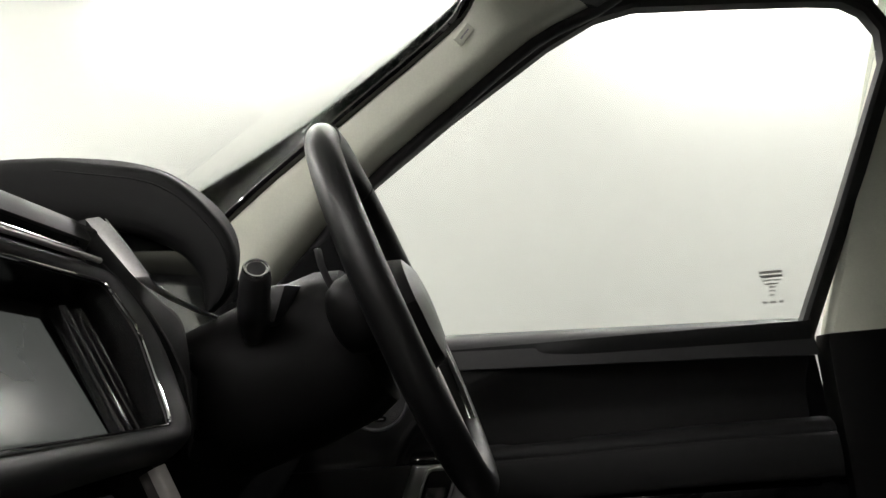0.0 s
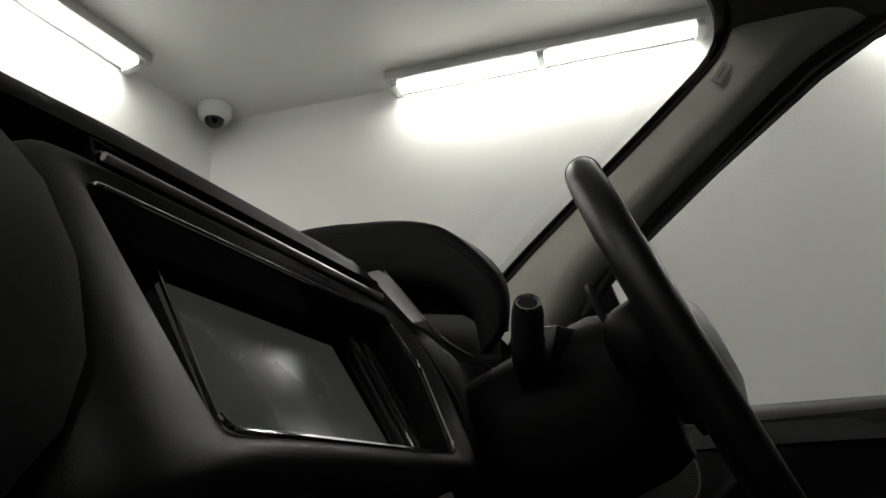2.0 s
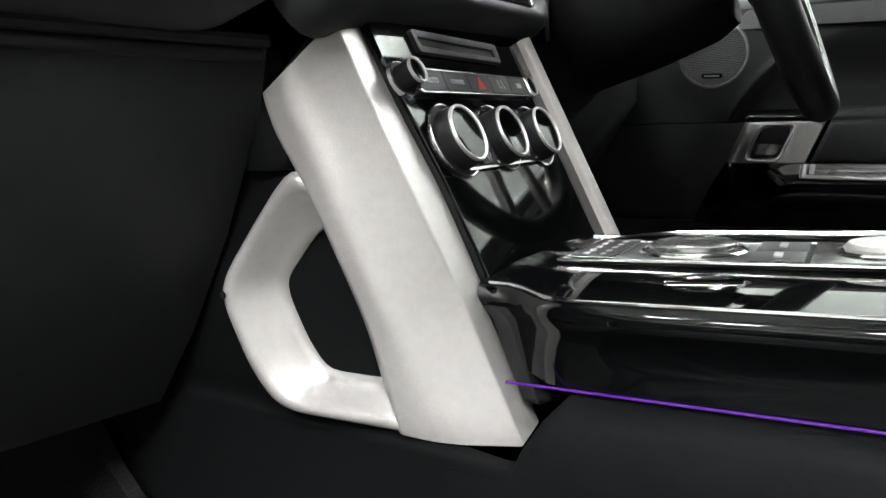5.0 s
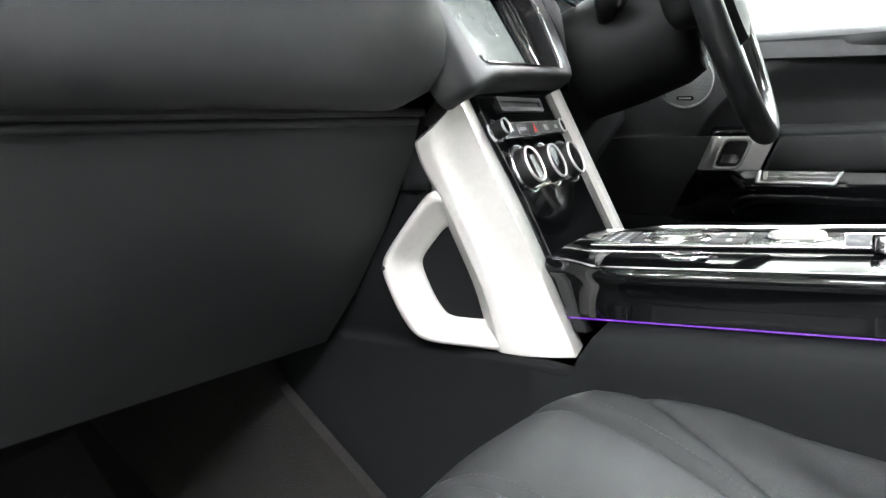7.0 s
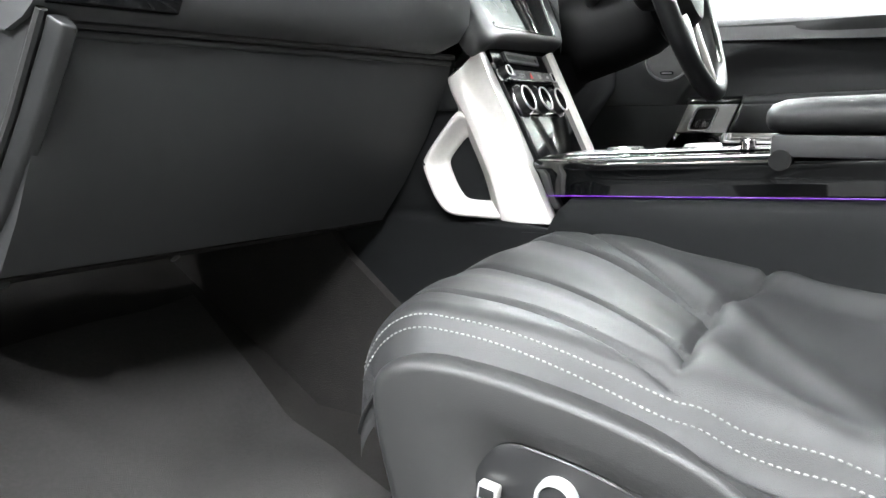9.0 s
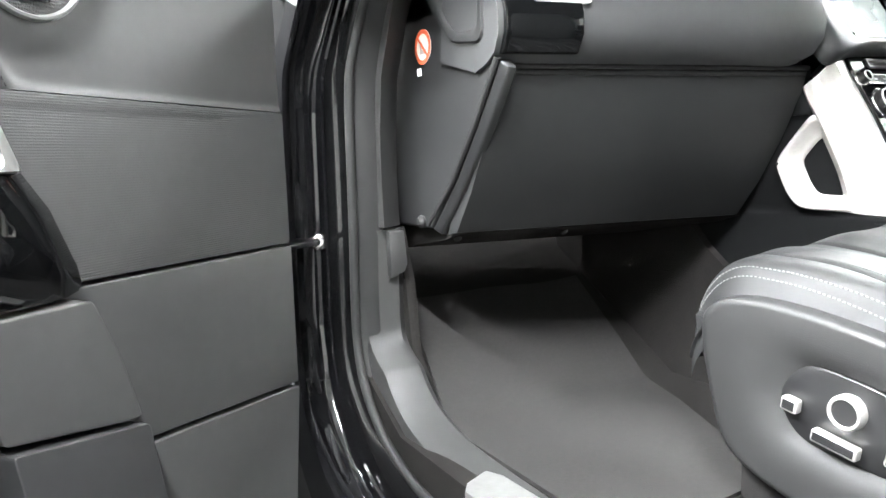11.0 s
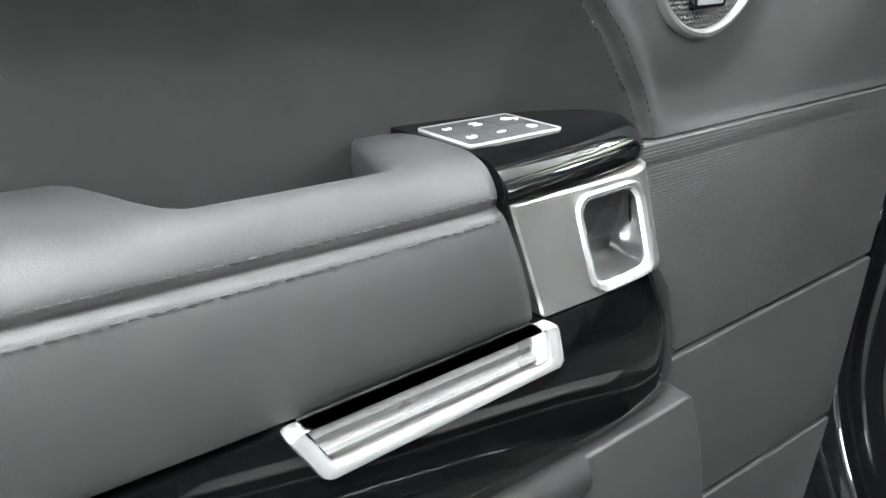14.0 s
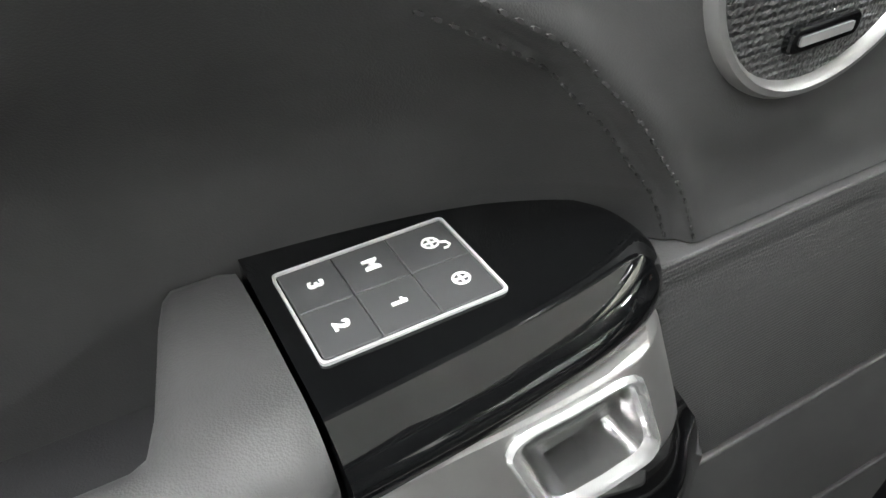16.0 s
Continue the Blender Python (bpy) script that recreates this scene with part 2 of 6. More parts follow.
def sweep(path, radius, sides=10, closed=False, flat=1.0, up=(0, 0, 1), taper=None):
    """A round or flattened bar along a path."""
    P = [Vector(p) for p in path]
    rings = []
    for i, p in enumerate(P):
        t = (P[(i + 1) % len(P)] - P[i - 1]) if closed else (P[min(i + 1, len(P) - 1)] - P[max(i - 1, 0)])
        t.normalize()
        side = t.cross(Vector(up))
        side = side.normalized() if side.length > 1e-4 else t.orthogonal().normalized()
        nrm = side.cross(t)
        r = radius * (taper[i] if taper else 1)
        rings.append([p + (side * math.cos(a) + nrm * math.sin(a) * flat) * r for a in (2 * math.pi * k / sides for k in range(sides))])
    if closed:
        rings.append(rings[0])
    return loft(rings, caps=not closed)


def lathe(profile, m, sides=32):
    """A turned piece: (radius, height) pairs about the z axis of m."""
    bm = bmesh.new()
    rows = []
    for r, h in profile:
        rows.append([bm.verts.new(m @ Vector((r * math.cos(a), r * math.sin(a), h))) for a in (2 * math.pi * k / sides for k in range(sides))])
    for a, b in zip(rows, rows[1:]):
        for i in range(sides):
            j = (i + 1) % sides
            bm.faces.new((a[i], a[j], b[j], b[i]))
    if profile[0][0] > 0 and abs(profile[0][0] - profile[-1][0]) < 1e-7:
        for i in range(sides):
            j = (i + 1) % sides
            bm.faces.new((rows[-1][i], rows[-1][j], rows[0][j], rows[0][i]))
    else:
        bm.faces.new(rows[0][::-1])
        bm.faces.new(rows[-1])
    bmesh.ops.recalc_face_normals(bm, faces=bm.faces)
    return bm


def facing(at, normal, up=(0, 0, 1)):
    """A frame whose z axis is the normal and whose y axis leans to up."""
    z = Vector(normal).normalized()
    x = Vector(up).cross(z).normalized()
    y = z.cross(x)
    m = Matrix((x, y, z)).transposed().to_4x4()
    m.translation = at
    return m


def stitches(path, step, size, normal, thick=0.2, high=0.15):
    """A row of stitches along a path, as one mesh."""
    P = [Vector(p) for p in path]
    bm = bmesh.new()
    carry = 0.0
    for a, b in zip(P, P[1:]):
        d = (b - a).length
        if d < 1e-7:
            continue
        t = (b - a) / d
        s = carry
        while s < d:
            c = a + t * s
            nn = Vector(normal(c)) if callable(normal) else Vector(normal)
            side = t.cross(nn).normalized()
            up = side.cross(t)
            q = [c + t * size * i + side * size * thick * j for i, j in ((-0.5, 0), (-0.3, -1), (0.3, -1), (0.5, 0), (0.3, 1), (-0.3, 1))]
            lowv = [bm.verts.new(p - up * size * 0.1) for p in q]
            topv = [bm.verts.new(c + (p - c) * 0.75 + up * size * high) for p in q]
            for i in range(6):
                bm.faces.new((lowv[i], lowv[(i + 1) % 6], topv[(i + 1) % 6], topv[i]))
            bm.faces.new(topv)
            s += step
        carry = s - d
    return bm


def surface(f, nu, nv, thick=0.0, shift=None):
    """A sheet f(a, b) with a, b from 0 to 1, thickened along shift."""
    top = [[Vector(f(i / nu, j / nv)) for j in range(nv + 1)] for i in range(nu + 1)]
    bm = bmesh.new()
    vs = [[bm.verts.new(p) for p in r] for r in top]
    for i in range(nu):
        for j in range(nv):
            bm.faces.new((vs[i][j], vs[i + 1][j], vs[i + 1][j + 1], vs[i][j + 1]))
    if shift is not None:
        s = Vector(shift)
        lo = [[bm.verts.new(p + s) for p in r] for r in top]
        for i in range(nu):
            for j in range(nv):
                bm.faces.new((lo[i][j], lo[i][j + 1], lo[i + 1][j + 1], lo[i + 1][j]))
        for i in range(nu):
            bm.faces.new((vs[i][0], lo[i][0], lo[i + 1][0], vs[i + 1][0]))
            bm.faces.new((vs[i][nv], vs[i + 1][nv], lo[i + 1][nv], lo[i][nv]))
        for j in range(nv):
            bm.faces.new((vs[0][j], vs[0][j + 1], lo[0][j + 1], lo[0][j]))
            bm.faces.new((vs[nu][j], lo[nu][j], lo[nu][j + 1], vs[nu][j + 1]))
    bmesh.ops.recalc_face_normals(bm, faces=bm.faces)
    return bm


def smooth(a, b, x):
    t = max(0.0, min(1.0, (x - a) / (b - a)))
    return t * t * (3 - 2 * t)


def lerp_table(tab, x):
    if x <= tab[0][0]:
        return tab[0][1]
    for (a, p), (b, q) in zip(tab, tab[1:]):
        if x <= b:
            return p + (q - p) * (x - a) / (b - a)
    return tab[-1][1]


def words(text, m, size, material, parent, name="lettering", depth=0.0004, bold=0.0):
    """Raised lettering in the built-in font, turned into a mesh."""
    cu = bpy.data.curves.new(name, "FONT")
    cu.body, cu.size, cu.align_x, cu.align_y, cu.extrude, cu.offset = text, size, "CENTER", "CENTER", depth, bold
    tmp = bpy.data.objects.new("t", cu)
    scene.collection.objects.link(tmp)
    me = bpy.data.meshes.new_from_object(tmp.evaluated_get(bpy.context.evaluated_depsgraph_get()))
    bpy.data.objects.remove(tmp)
    bpy.data.curves.remove(cu)
    bm = bmesh.new()
    bm.from_mesh(me)
    bpy.data.meshes.remove(me)
    bm.transform(m)
    return part(name, bm, material, parent)


# ---- doors: a card with its fittings, in door coordinates (along, height, proud) ----
DOOR_O, DOOR_U, DOOR_W = V(-0.8809, 0.2771, 0), V(-0.7708, -0.6371, 0), V(0.6371, -0.7708, 0)


def open_door(u, z, w):
    return DOOR_O + DOOR_U * u + DOOR_W * w + V(0, 0, z)


def shut_door(u, z, w):
    return V(0.786 - w, 0.336 - u, z)


SEAM = ((0.975, 0.360), (0.990, 0.3665), (1.010, 0.3770), (1.024, 0.3880), (1.042, 0.4020), (1.053, 0.4130), (1.066, 0.4255), (1.0755, 0.4400), (1.086, 0.4580), (1.10, 0.485), (1.13, 0.55), (1.19, 0.69))
SEAM_PATH = spline([V(u, z, 0) for z, u in SEAM[:-2]], 120)


def seam_gap(u, z):
    """Roughly how far a place lies beyond the curved seam that parts the speaker area from the recessed card."""
    a = u - lerp_table(SEAM, z)
    b = lerp_table([(q, p) for p, q in SEAM], u) - z
    if a > 0 and b > 0:
        return a * b / math.hypot(a, b)
    if a < 0 and b < 0:
        return -a * b / math.hypot(a, b)
    return min(abs(a), abs(b)) * (1 if a > 0 else -1)


def card_w(u, z):
    s = seam_gap(u, z)
    w = -0.056 * (1 - math.exp(-s / 0.040)) * (1 - 1.5 * smooth(1.04, 1.18, z)) if s > 0 else 0.0
    r = math.hypot(u - SPK[0], z - SPK[1])
    w += 0.006 * (1 - smooth(0.054, 0.088, r))
    fade = 1 - smooth(1.072, 1.10, z)
    return w + fade * (0.0026 * math.exp(-((s + 0.007) / 0.006) ** 2) - 0.0035 * math.exp(-(s / 0.0020) ** 2))


SPK = (0.335, 1.092)


def rrect(x0, x1, z0, z1, r, ns=6, nc=4):
    """A rounded rectangle with points along its sides too."""
    out = []
    cs = ((x0 + r, z0 + r, 180), (x1 - r, z0 + r, 270), (x1 - r, z1 - r, 0), (x0 + r, z1 - r, 90))
    for i, (cx, cz, a0) in enumerate(cs):
        arc = [(cx + r * math.cos(radians(a0 + 90 * k / nc)), cz + r * math.sin(radians(a0 + 90 * k / nc))) for k in range(nc + 1)]
        out += arc
        nx, nz, na = cs[(i + 1) % 4]
        e = (nx + r * math.cos(radians(na)), nz + r * math.sin(radians(na)))
        s = arc[-1]
        out += [(s[0] + (e[0] - s[0]) * k / ns, s[1] + (e[1] - s[1]) * k / ns) for k in range(1, ns)]
    return out


def local_plate(L, pts, w, depth, bevel, r=0.0, segs=2, n=4):
    """A plate on the door: outline of (along, height), its face at w."""
    q = [V(a, b, 0) for a, b in pts]
    if r:
        q = round_poly(q, r, n)
    face = [L(p.x, p.y, w) for p in q]
    back = [L(p.x, p.y, w - depth) for p in q]
    return loft([face, back], bevel=bevel, segs=segs)


def door_card(L, name, label, near, hide):
    d = thing(name, label, "car door", at=L(0.4, 0.5, -0.05))
    # steel shell behind the trim
    rings = []
    for w0, g in ((-0.064, 0.0), (-0.10, 0.004), (-0.17, 0.0)):
        rings.append([L(a, b, w0) for a, b in ((0.010 - g, 0.40), (0.010 - g, 0.9), (0.010 - g, 1.12), (1.06, 1.12), (1.08, 0.80), (1.02, 0.40))])
    part("shell", loft(rings, bevel=0.006), PAINT, d, "gloss black painted door shell")
    # leather upper card with the speaker area
    cols = [-0.002 + 0.33 * k / 40 for k in range(40)] + [0.328 + 0.20 * k / 150 for k in range(150)] + [0.528 + 0.502 * (k / 50) for k in range(51)]
    def card(a, b):
        u = cols[round(a * (len(cols) - 1))]
        lo = 0.984 - 0.06 * smooth(0.40, 0.47, u)
        z = lo + (top_z - lo) * b
        return L(u, z, card_w(u, z))
    top_z = 1.19 if near else 1.158
    part("upper_card", surface(card, len(cols) - 1, 150 if near else 40, shift=L(0, 0, -0.02) - L(0, 0, 0)), hide, d, "dark grey leather upper door card", angle=60)
    for off in ((-0.0042, 0.0030) if near else ()):
        path = []
        for p, q in zip(SEAM_PATH, SEAM_PATH[1:]):
            t = (q - p).normalized()
            path.append(p + V(t.y, -t.x, 0) * off)
        part("stitching", stitches([L(p.x, p.y, card_w(p.x, p.y) + 0.0002) for p in path if 0.987 < p.y < 1.087], 0.0052, 0.0036, L(0, 0, 1) - L(0, 0, 0), 0.18, 0.12), DARKTHREAD, d, "dark thread")
    # middle fabric panel and the two below
    part("perforated_panel", local_plate(L, ((0.0, 0.982), (0.392, 0.983), (0.37, 0.93), (0.345, 0.826), (0.0, 0.821)), 0.006, 0.03, 0.005, 0.004, 3), PERF if near else hide, d, "dark grey perforated leather panel")
    if near:
        bm = bmesh.new()
        for j in range(4):
            for i in range(130):
                u, z = 0.388 - 0.0021 * (i + 0.5 * (j % 2)), 0.9765 - 0.0019 * j
                bm.faces.new([bm.verts.new(L(u + 0.00062 * math.cos(t), z + 0.00062 * math.sin(t), 0.0064 if j else 0.0060)) for t in (math.pi * k / 3 for k in range(6))])
        tagged(part("perforation", bm, DARK, d), "row of fine perforations", kind="stuff")
    part("lower_panel", local_plate(L, ((0.0, 0.817), (0.335, 0.822), (0.315, 0.76), (0.283, 0.666), (0.002, 0.640)), 0.008, 0.03, 0.005, 0.004, 3), hide, d)
    part("kick_panel", local_plate(L, ((0.003, 0.635), (0.281, 0.661), (0.26, 0.46), (0.03, 0.43)), 0.010, 0.03, 0.005, 0.004, 3), hide, d)
    part("edge_seal", sweep([L(0.004, z, -0.040) for z in (0.43, 0.7, 0.9, 1.1, 1.15)], 0.010), RUBBER, d, "black rubber edge seal")
    # loudspeaker
    c = V(SPK[0], SPK[1], 0)
    sp = part("speaker", loft([[L(c.x + r * math.cos(t), c.y + r * math.sin(t), w) for t in (2 * math.pi * k / 48 for k in range(48))] for r, w in ((0.049, -0.006), (0.049, 0.0062))]), GRILLE, d, "perforated speaker grille")
    prof = ((0.0485, 0.006), (0.0490, 0.0085), (0.0505, 0.0102), (0.0525, 0.0098), (0.0540, 0.0075), (0.0545, 0.001))
    bm = loft([[L(c.x + r * math.cos(t), c.y + r * math.sin(t), w) for t in (2 * math.pi * k / 56 for k in range(56))] for r, w in prof], caps=False)
    part("ring", bm, RINGMETAL, sp, "satin silver ring")
    bd = part("badge", local_plate(L, ((0.3495, 1.0535), (0.3180, 1.0545), (0.3180, 1.0625), (0.3495, 1.0615)), 0.0090, 0.004, 0.0006, 0.0035, 1), GLOSS, sp, "black badge with a pale bar")
    part("bar", local_plate(L, ((0.3455, 1.0562), (0.3220, 1.0568), (0.3220, 1.0598), (0.3455, 1.0592)), 0.0096, 0.001, 0.0, 0.0008), BADGEBAR, bd)
    # armrest: padded bar, front block and pull cup
    ring = []
    for u in [0.5085 + 0.52 * (k / 84) ** 1.4 for k in range(85)]:
        in_cup = smooth(0.528, 0.549, u) * (1 - smooth(0.630, 0.660, u))
        up = 0.007 * smooth(0.52, 0.9, u)
        tip = 1 - 0.05 * (1 - smooth(0.5085, 0.514, u))
        solid_top = ((0.028, 0.9985), (0.018, 1.0025), (0.008, 1.0035), (-0.020, 1.0030), (-0.046, 0.9995), (-0.051, 0.993), (-0.052, 0.97), (-0.052, 0.93))
        cup_top = ((0.030, 0.9985), (0.0250, 1.0022), (0.0200, 1.0030), (0.0150, 1.0018), (0.0105, 0.9980), (0.0085, 0.992), (0.0080, 0.97), (0.0080, 0.93))
        pr = [(0.030, 0.918), (0.037, 0.924), (0.0405, 0.945), (0.0405, 0.965), (0.0385, 0.9785), (0.0360, 0.9815), (0.0345, 0.9833), (0.0350, 0.9855), (0.0345, 0.9905)]
        pr += [(a + (c - a) * in_cup, b + (d2 - b) * in_cup) for (a, b), (c, d2) in zip(solid_top, cup_top)] + [(0.010, 0.918)]
        pr = spline([V(a, b, 0) for a, b in pr], 54, closed=True)
        ring.append([L(u - 0.40 * max(0.0, 0.9835 - p.y) * (1 - smooth(0.51, 0.58, u)), p.y + up, -0.006 + (p.x + 0.006) * tip) for p in pr])
    part("armrest", loft(ring), hide, d, "dark leather padded armrest", angle=60)
    part("pull_cup", local_plate(L, ((0.53, 0.95), (0.70, 0.95), (0.70, 0.915), (0.53, 0.915)), -0.006, 0.055, 0.004), PLASTIC, d)
    for z0, w0 in (((0.9790, 0.0388), (0.9880, 0.0353)) if near else ()):
        part("stitching", stitches([L(u, z0 + 0.007 * smooth(0.52, 0.9, u), w0) for u in [0.512 + 0.5 * k / 40 for k in range(41)]], 0.0056, 0.0040, L(0, 0.3, 1) - L(0, 0, 0), 0.10, 0.08), GREYTHREAD, d, "grey thread")
    # gloss switch cap on top of the grip
    low = [(0.5065, -0.056), (0.463, -0.054), (0.430, -0.047), (0.406, -0.036), (0.388, -0.018), (0.382, 0.0), (0.385, 0.012), (0.398, 0.023), (0.420, 0.030), (0.450, 0.034), (0.480, 0.0365), (0.5065, 0.038)]
    top = [(0.5065, -0.055), (0.463, -0.053), (0.432, -0.046), (0.410, -0.035), (0.393, -0.017), (0.389, -0.004), (0.392, 0.003), (0.404, 0.009), (0.422, 0.013), (0.450, 0.0165), (0.480, 0.019), (0.5065, 0.021)]
    lo3, to3 = spline([V(u, w, 0) for u, w in low], 60), spline([V(u, w, 0) for u, w in top], 60)
    rows = []
    for z, k in ((0.9845, 0.02), (0.9865, 0.0), (0.9895, 0.0), (0.9930, 0.10), (0.9965, 0.34), (0.9990, 0.62), (1.0005, 0.84), (1.0013, 1.0), (1.0015, 1.06)):
        rows.append([L(p.x, z, p.y) for p in (a.lerp(b, k) for a, b in zip(lo3, to3))])
    part("switch_cap", loft(rows), GLOSS, d, "piano black switch cap", angle=60)
    # handle bezel: a slanted frame that wraps round to the front, with a deep cup
    def bez(q, z, dw=0.0):
        return L(q - 0.40 * (0.9835 - z), z, lerp_table([(0.384, -0.004), (0.386, 0.004), (0.391, 0.017), (0.397, 0.0245), (0.403, 0.029), (0.410, 0.0322), (0.418, 0.0345), (0.44, 0.0360), (0.47, 0.0362), (0.502, 0.0352)], q) + dw)
    o, o2 = rrect(0.3845, 0.5025, 0.9195, 0.9830, 0.002), rrect(0.3860, 0.5012, 0.9207, 0.9818, 0.002)
    i1, i2, i3 = rrect(0.4130, 0.4670, 0.9215, 0.9795, 0.011), rrect(0.4155, 0.4645, 0.9238, 0.9772, 0.0095), rrect(0.4190, 0.4610, 0.9270, 0.9740, 0.008)
    mixr = lambda A, B, k: [(a[0] + (b[0] - a[0]) * k, a[1] + (b[1] - a[1]) * k) for a, b in zip(A, B)]
    rings = [[bez(q, z, -0.012) for q, z in o], [bez(q, z, -0.0012) for q, z in o], [bez(q, z) for q, z in o2]]
    rings += [[bez(q, z) for q, z in mixr(o2, i1, k)] for k in (0.25, 0.5, 0.75, 1.0)] + [[bez(q, z, -0.004) for q, z in i1]]
    hz = part("handle_bezel", loft(rings, caps=False), BEZEL, d, "satin silver handle bezel")
    part("cup_frame", loft([[bez(q, z, w) for q, z in r] for r, w in ((i1, -0.003), (i1, 0.0008), (mixr(i1, i2, 0.4), 0.0020), (i2, 0.0018), (mixr(i2, i3, 0.6), 0.0002), (i3, -0.003))], caps=False), TRAYCHROME, hz, "bright chrome frame")
    deep = rrect(0.4235, 0.4570, 0.9320, 0.9700, 0.006)
    core = rrect(0.4320, 0.4480, 0.9440, 0.9580, 0.004)
    part("cup", loft([[bez(q, z, w) for q, z in r] for r, w in ((i3, -0.002), (mixr(i3, deep, 0.3), -0.012), (mixr(i3, deep, 0.7), -0.018), (deep, -0.021), (core, -0.022), (rrect(0.4396, 0.4404, 0.9506, 0.9514, 0.0002), -0.022))], caps=False), CUPMETAL, hz, "dark mirror-like handle cup")
    part("lever", loft([[bez(q, z, w) for q, z, w in ((0.4205, 0.9735, -0.004), (0.4595, 0.9735, -0.004), (0.4590, 0.949, -0.0075), (0.4210, 0.949, -0.0075))], [bez(q, z, w) for q, z, w in ((0.4205, 0.9735, -0.007), (0.4595, 0.9735, -0.007), (0.4590, 0.950, -0.0115), (0.4210, 0.950, -0.0115))]], bevel=0.001), DARKMETAL, hz, "dark release lever")
    # gloss trim below
    rings = []
    for u0, u1, zt, zl, w in ((1.03, 1.03, 0.914, 0.835, 0.030), (0.80, 0.80, 0.916, 0.831, 0.034), (0.69, 0.69, 0.917, 0.827, 0.036), (0.56, 0.56, 0.918, 0.823, 0.037), (0.474, 0.455, 0.919, 0.820, 0.037), (0.43, 0.402, 0.9195, 0.819, 0.037), (0.404, 0.364, 0.9195, 0.8185, 0.034), (0.384, 0.341, 0.9195, 0.8185, 0.027), (0.371, 0.323, 0.9195, 0.819, 0.016), (0.362, 0.311, 0.9195, 0.8195, 0.010), (0.357, 0.305, 0.9195, 0.820, -0.012)):
        rings.append([L(u0, zt, w), L(u0 + (u1 - u0) * 0.35, zt - 0.03, w + 0.005), L(u0 + (u1 - u0) * 0.8, zl + 0.02, w + 0.002), L(u1, zl, w - 0.006), L(u1, zl, w - 0.03), L(u0, zt, w - 0.03)])
    part("gloss_trim", loft(rings), GLOSS, d, "piano black trim strip")
    # chrome tray
    tw = lambda p, dw: L(p.x, p.y, 0.0412 + 0.16 * (0.918 - p.y) + dw)
    t_out = round_poly([V(u, z, 0) for u, z in ((0.6165, 0.9195), (0.6030, 0.8948), (0.4705, 0.8968), (0.4735, 0.9195))], 0.0045, 5)
    t_in = round_poly([V(u, z, 0) for u, z in ((0.6085, 0.9195), (0.5985, 0.9022), (0.4815, 0.9032), (0.4835, 0.9195))], 0.0030, 5)
    tr = part("tray_frame", loft([[tw(a.lerp(b, k), dw) for a, b in zip(t_out, t_in)] for k, dw in ((0.0, -0.006), (0.0, 0.0006), (0.12, 0.0020), (0.35, 0.0026), (0.75, 0.0024), (0.92, 0.0014), (1.0, -0.0005), (1.0, -0.006))], caps=False), TRAYCHROME, d, "chrome tray frame")
    part("tray_inlay", loft([[tw(V(u + k * (0.9195 - z), z, 0), dw) for z, dw in ((0.9195, 0.0012), (0.9150, 0.0016), (0.9145, -0.0012), (0.9100, -0.0016), (0.9093, 0.0022), (0.9075, 0.0028), (0.9060, 0.0022), (0.9054, -0.0010), (0.9025, -0.0012), (0.9025, -0.008), (0.9195, -0.008))] for u, k in ((0.6078, -0.52), (0.545, -0.25), (0.4845, 0.0))]), ACRYLIC, tr, "clear ridged inlay")
    part("end_block", loft([[tw(V(u, z, 0), dw) for u, z in ((0.4925, 0.9185), (0.4910, 0.9040), (0.4835, 0.9040), (0.4840, 0.9185))] for dw in (-0.004, 0.0016, 0.0030)], bevel=0.0012), BRIGHT, tr, "bright faceted end")
    # door pocket
    part("pocket_front", local_plate(L, ((0.330, 0.8150), (0.441, 0.8155), (0.430, 0.765), (0.417, 0.722), (0.300, 0.700), (0.288, 0.70), (0.306, 0.76)), 0.036, 0.05, 0.011, 0.006, 4), hide, d)
    part("pocket_base", local_plate(L, ((0.287, 0.694), (0.416, 0.716), (0.38, 0.50), (0.25, 0.47)), 0.042, 0.06, 0.006, 0.005, 3), PLASTIC, d)
    part("pocket_rim", sweep([L(u, z, 0.026) for u, z in ((0.435, 0.803), (0.55, 0.803), (0.70, 0.802), (0.86, 0.805), (1.02, 0.81))], 0.017, 14), POCKETHIDE, d)
    part("pocket_inside", local_plate(L, ((0.43, 0.80), (1.02, 0.80), (1.0, 0.45), (0.36, 0.45)), -0.012, 0.03, 0.004), CARPET, d)
    return d, hz


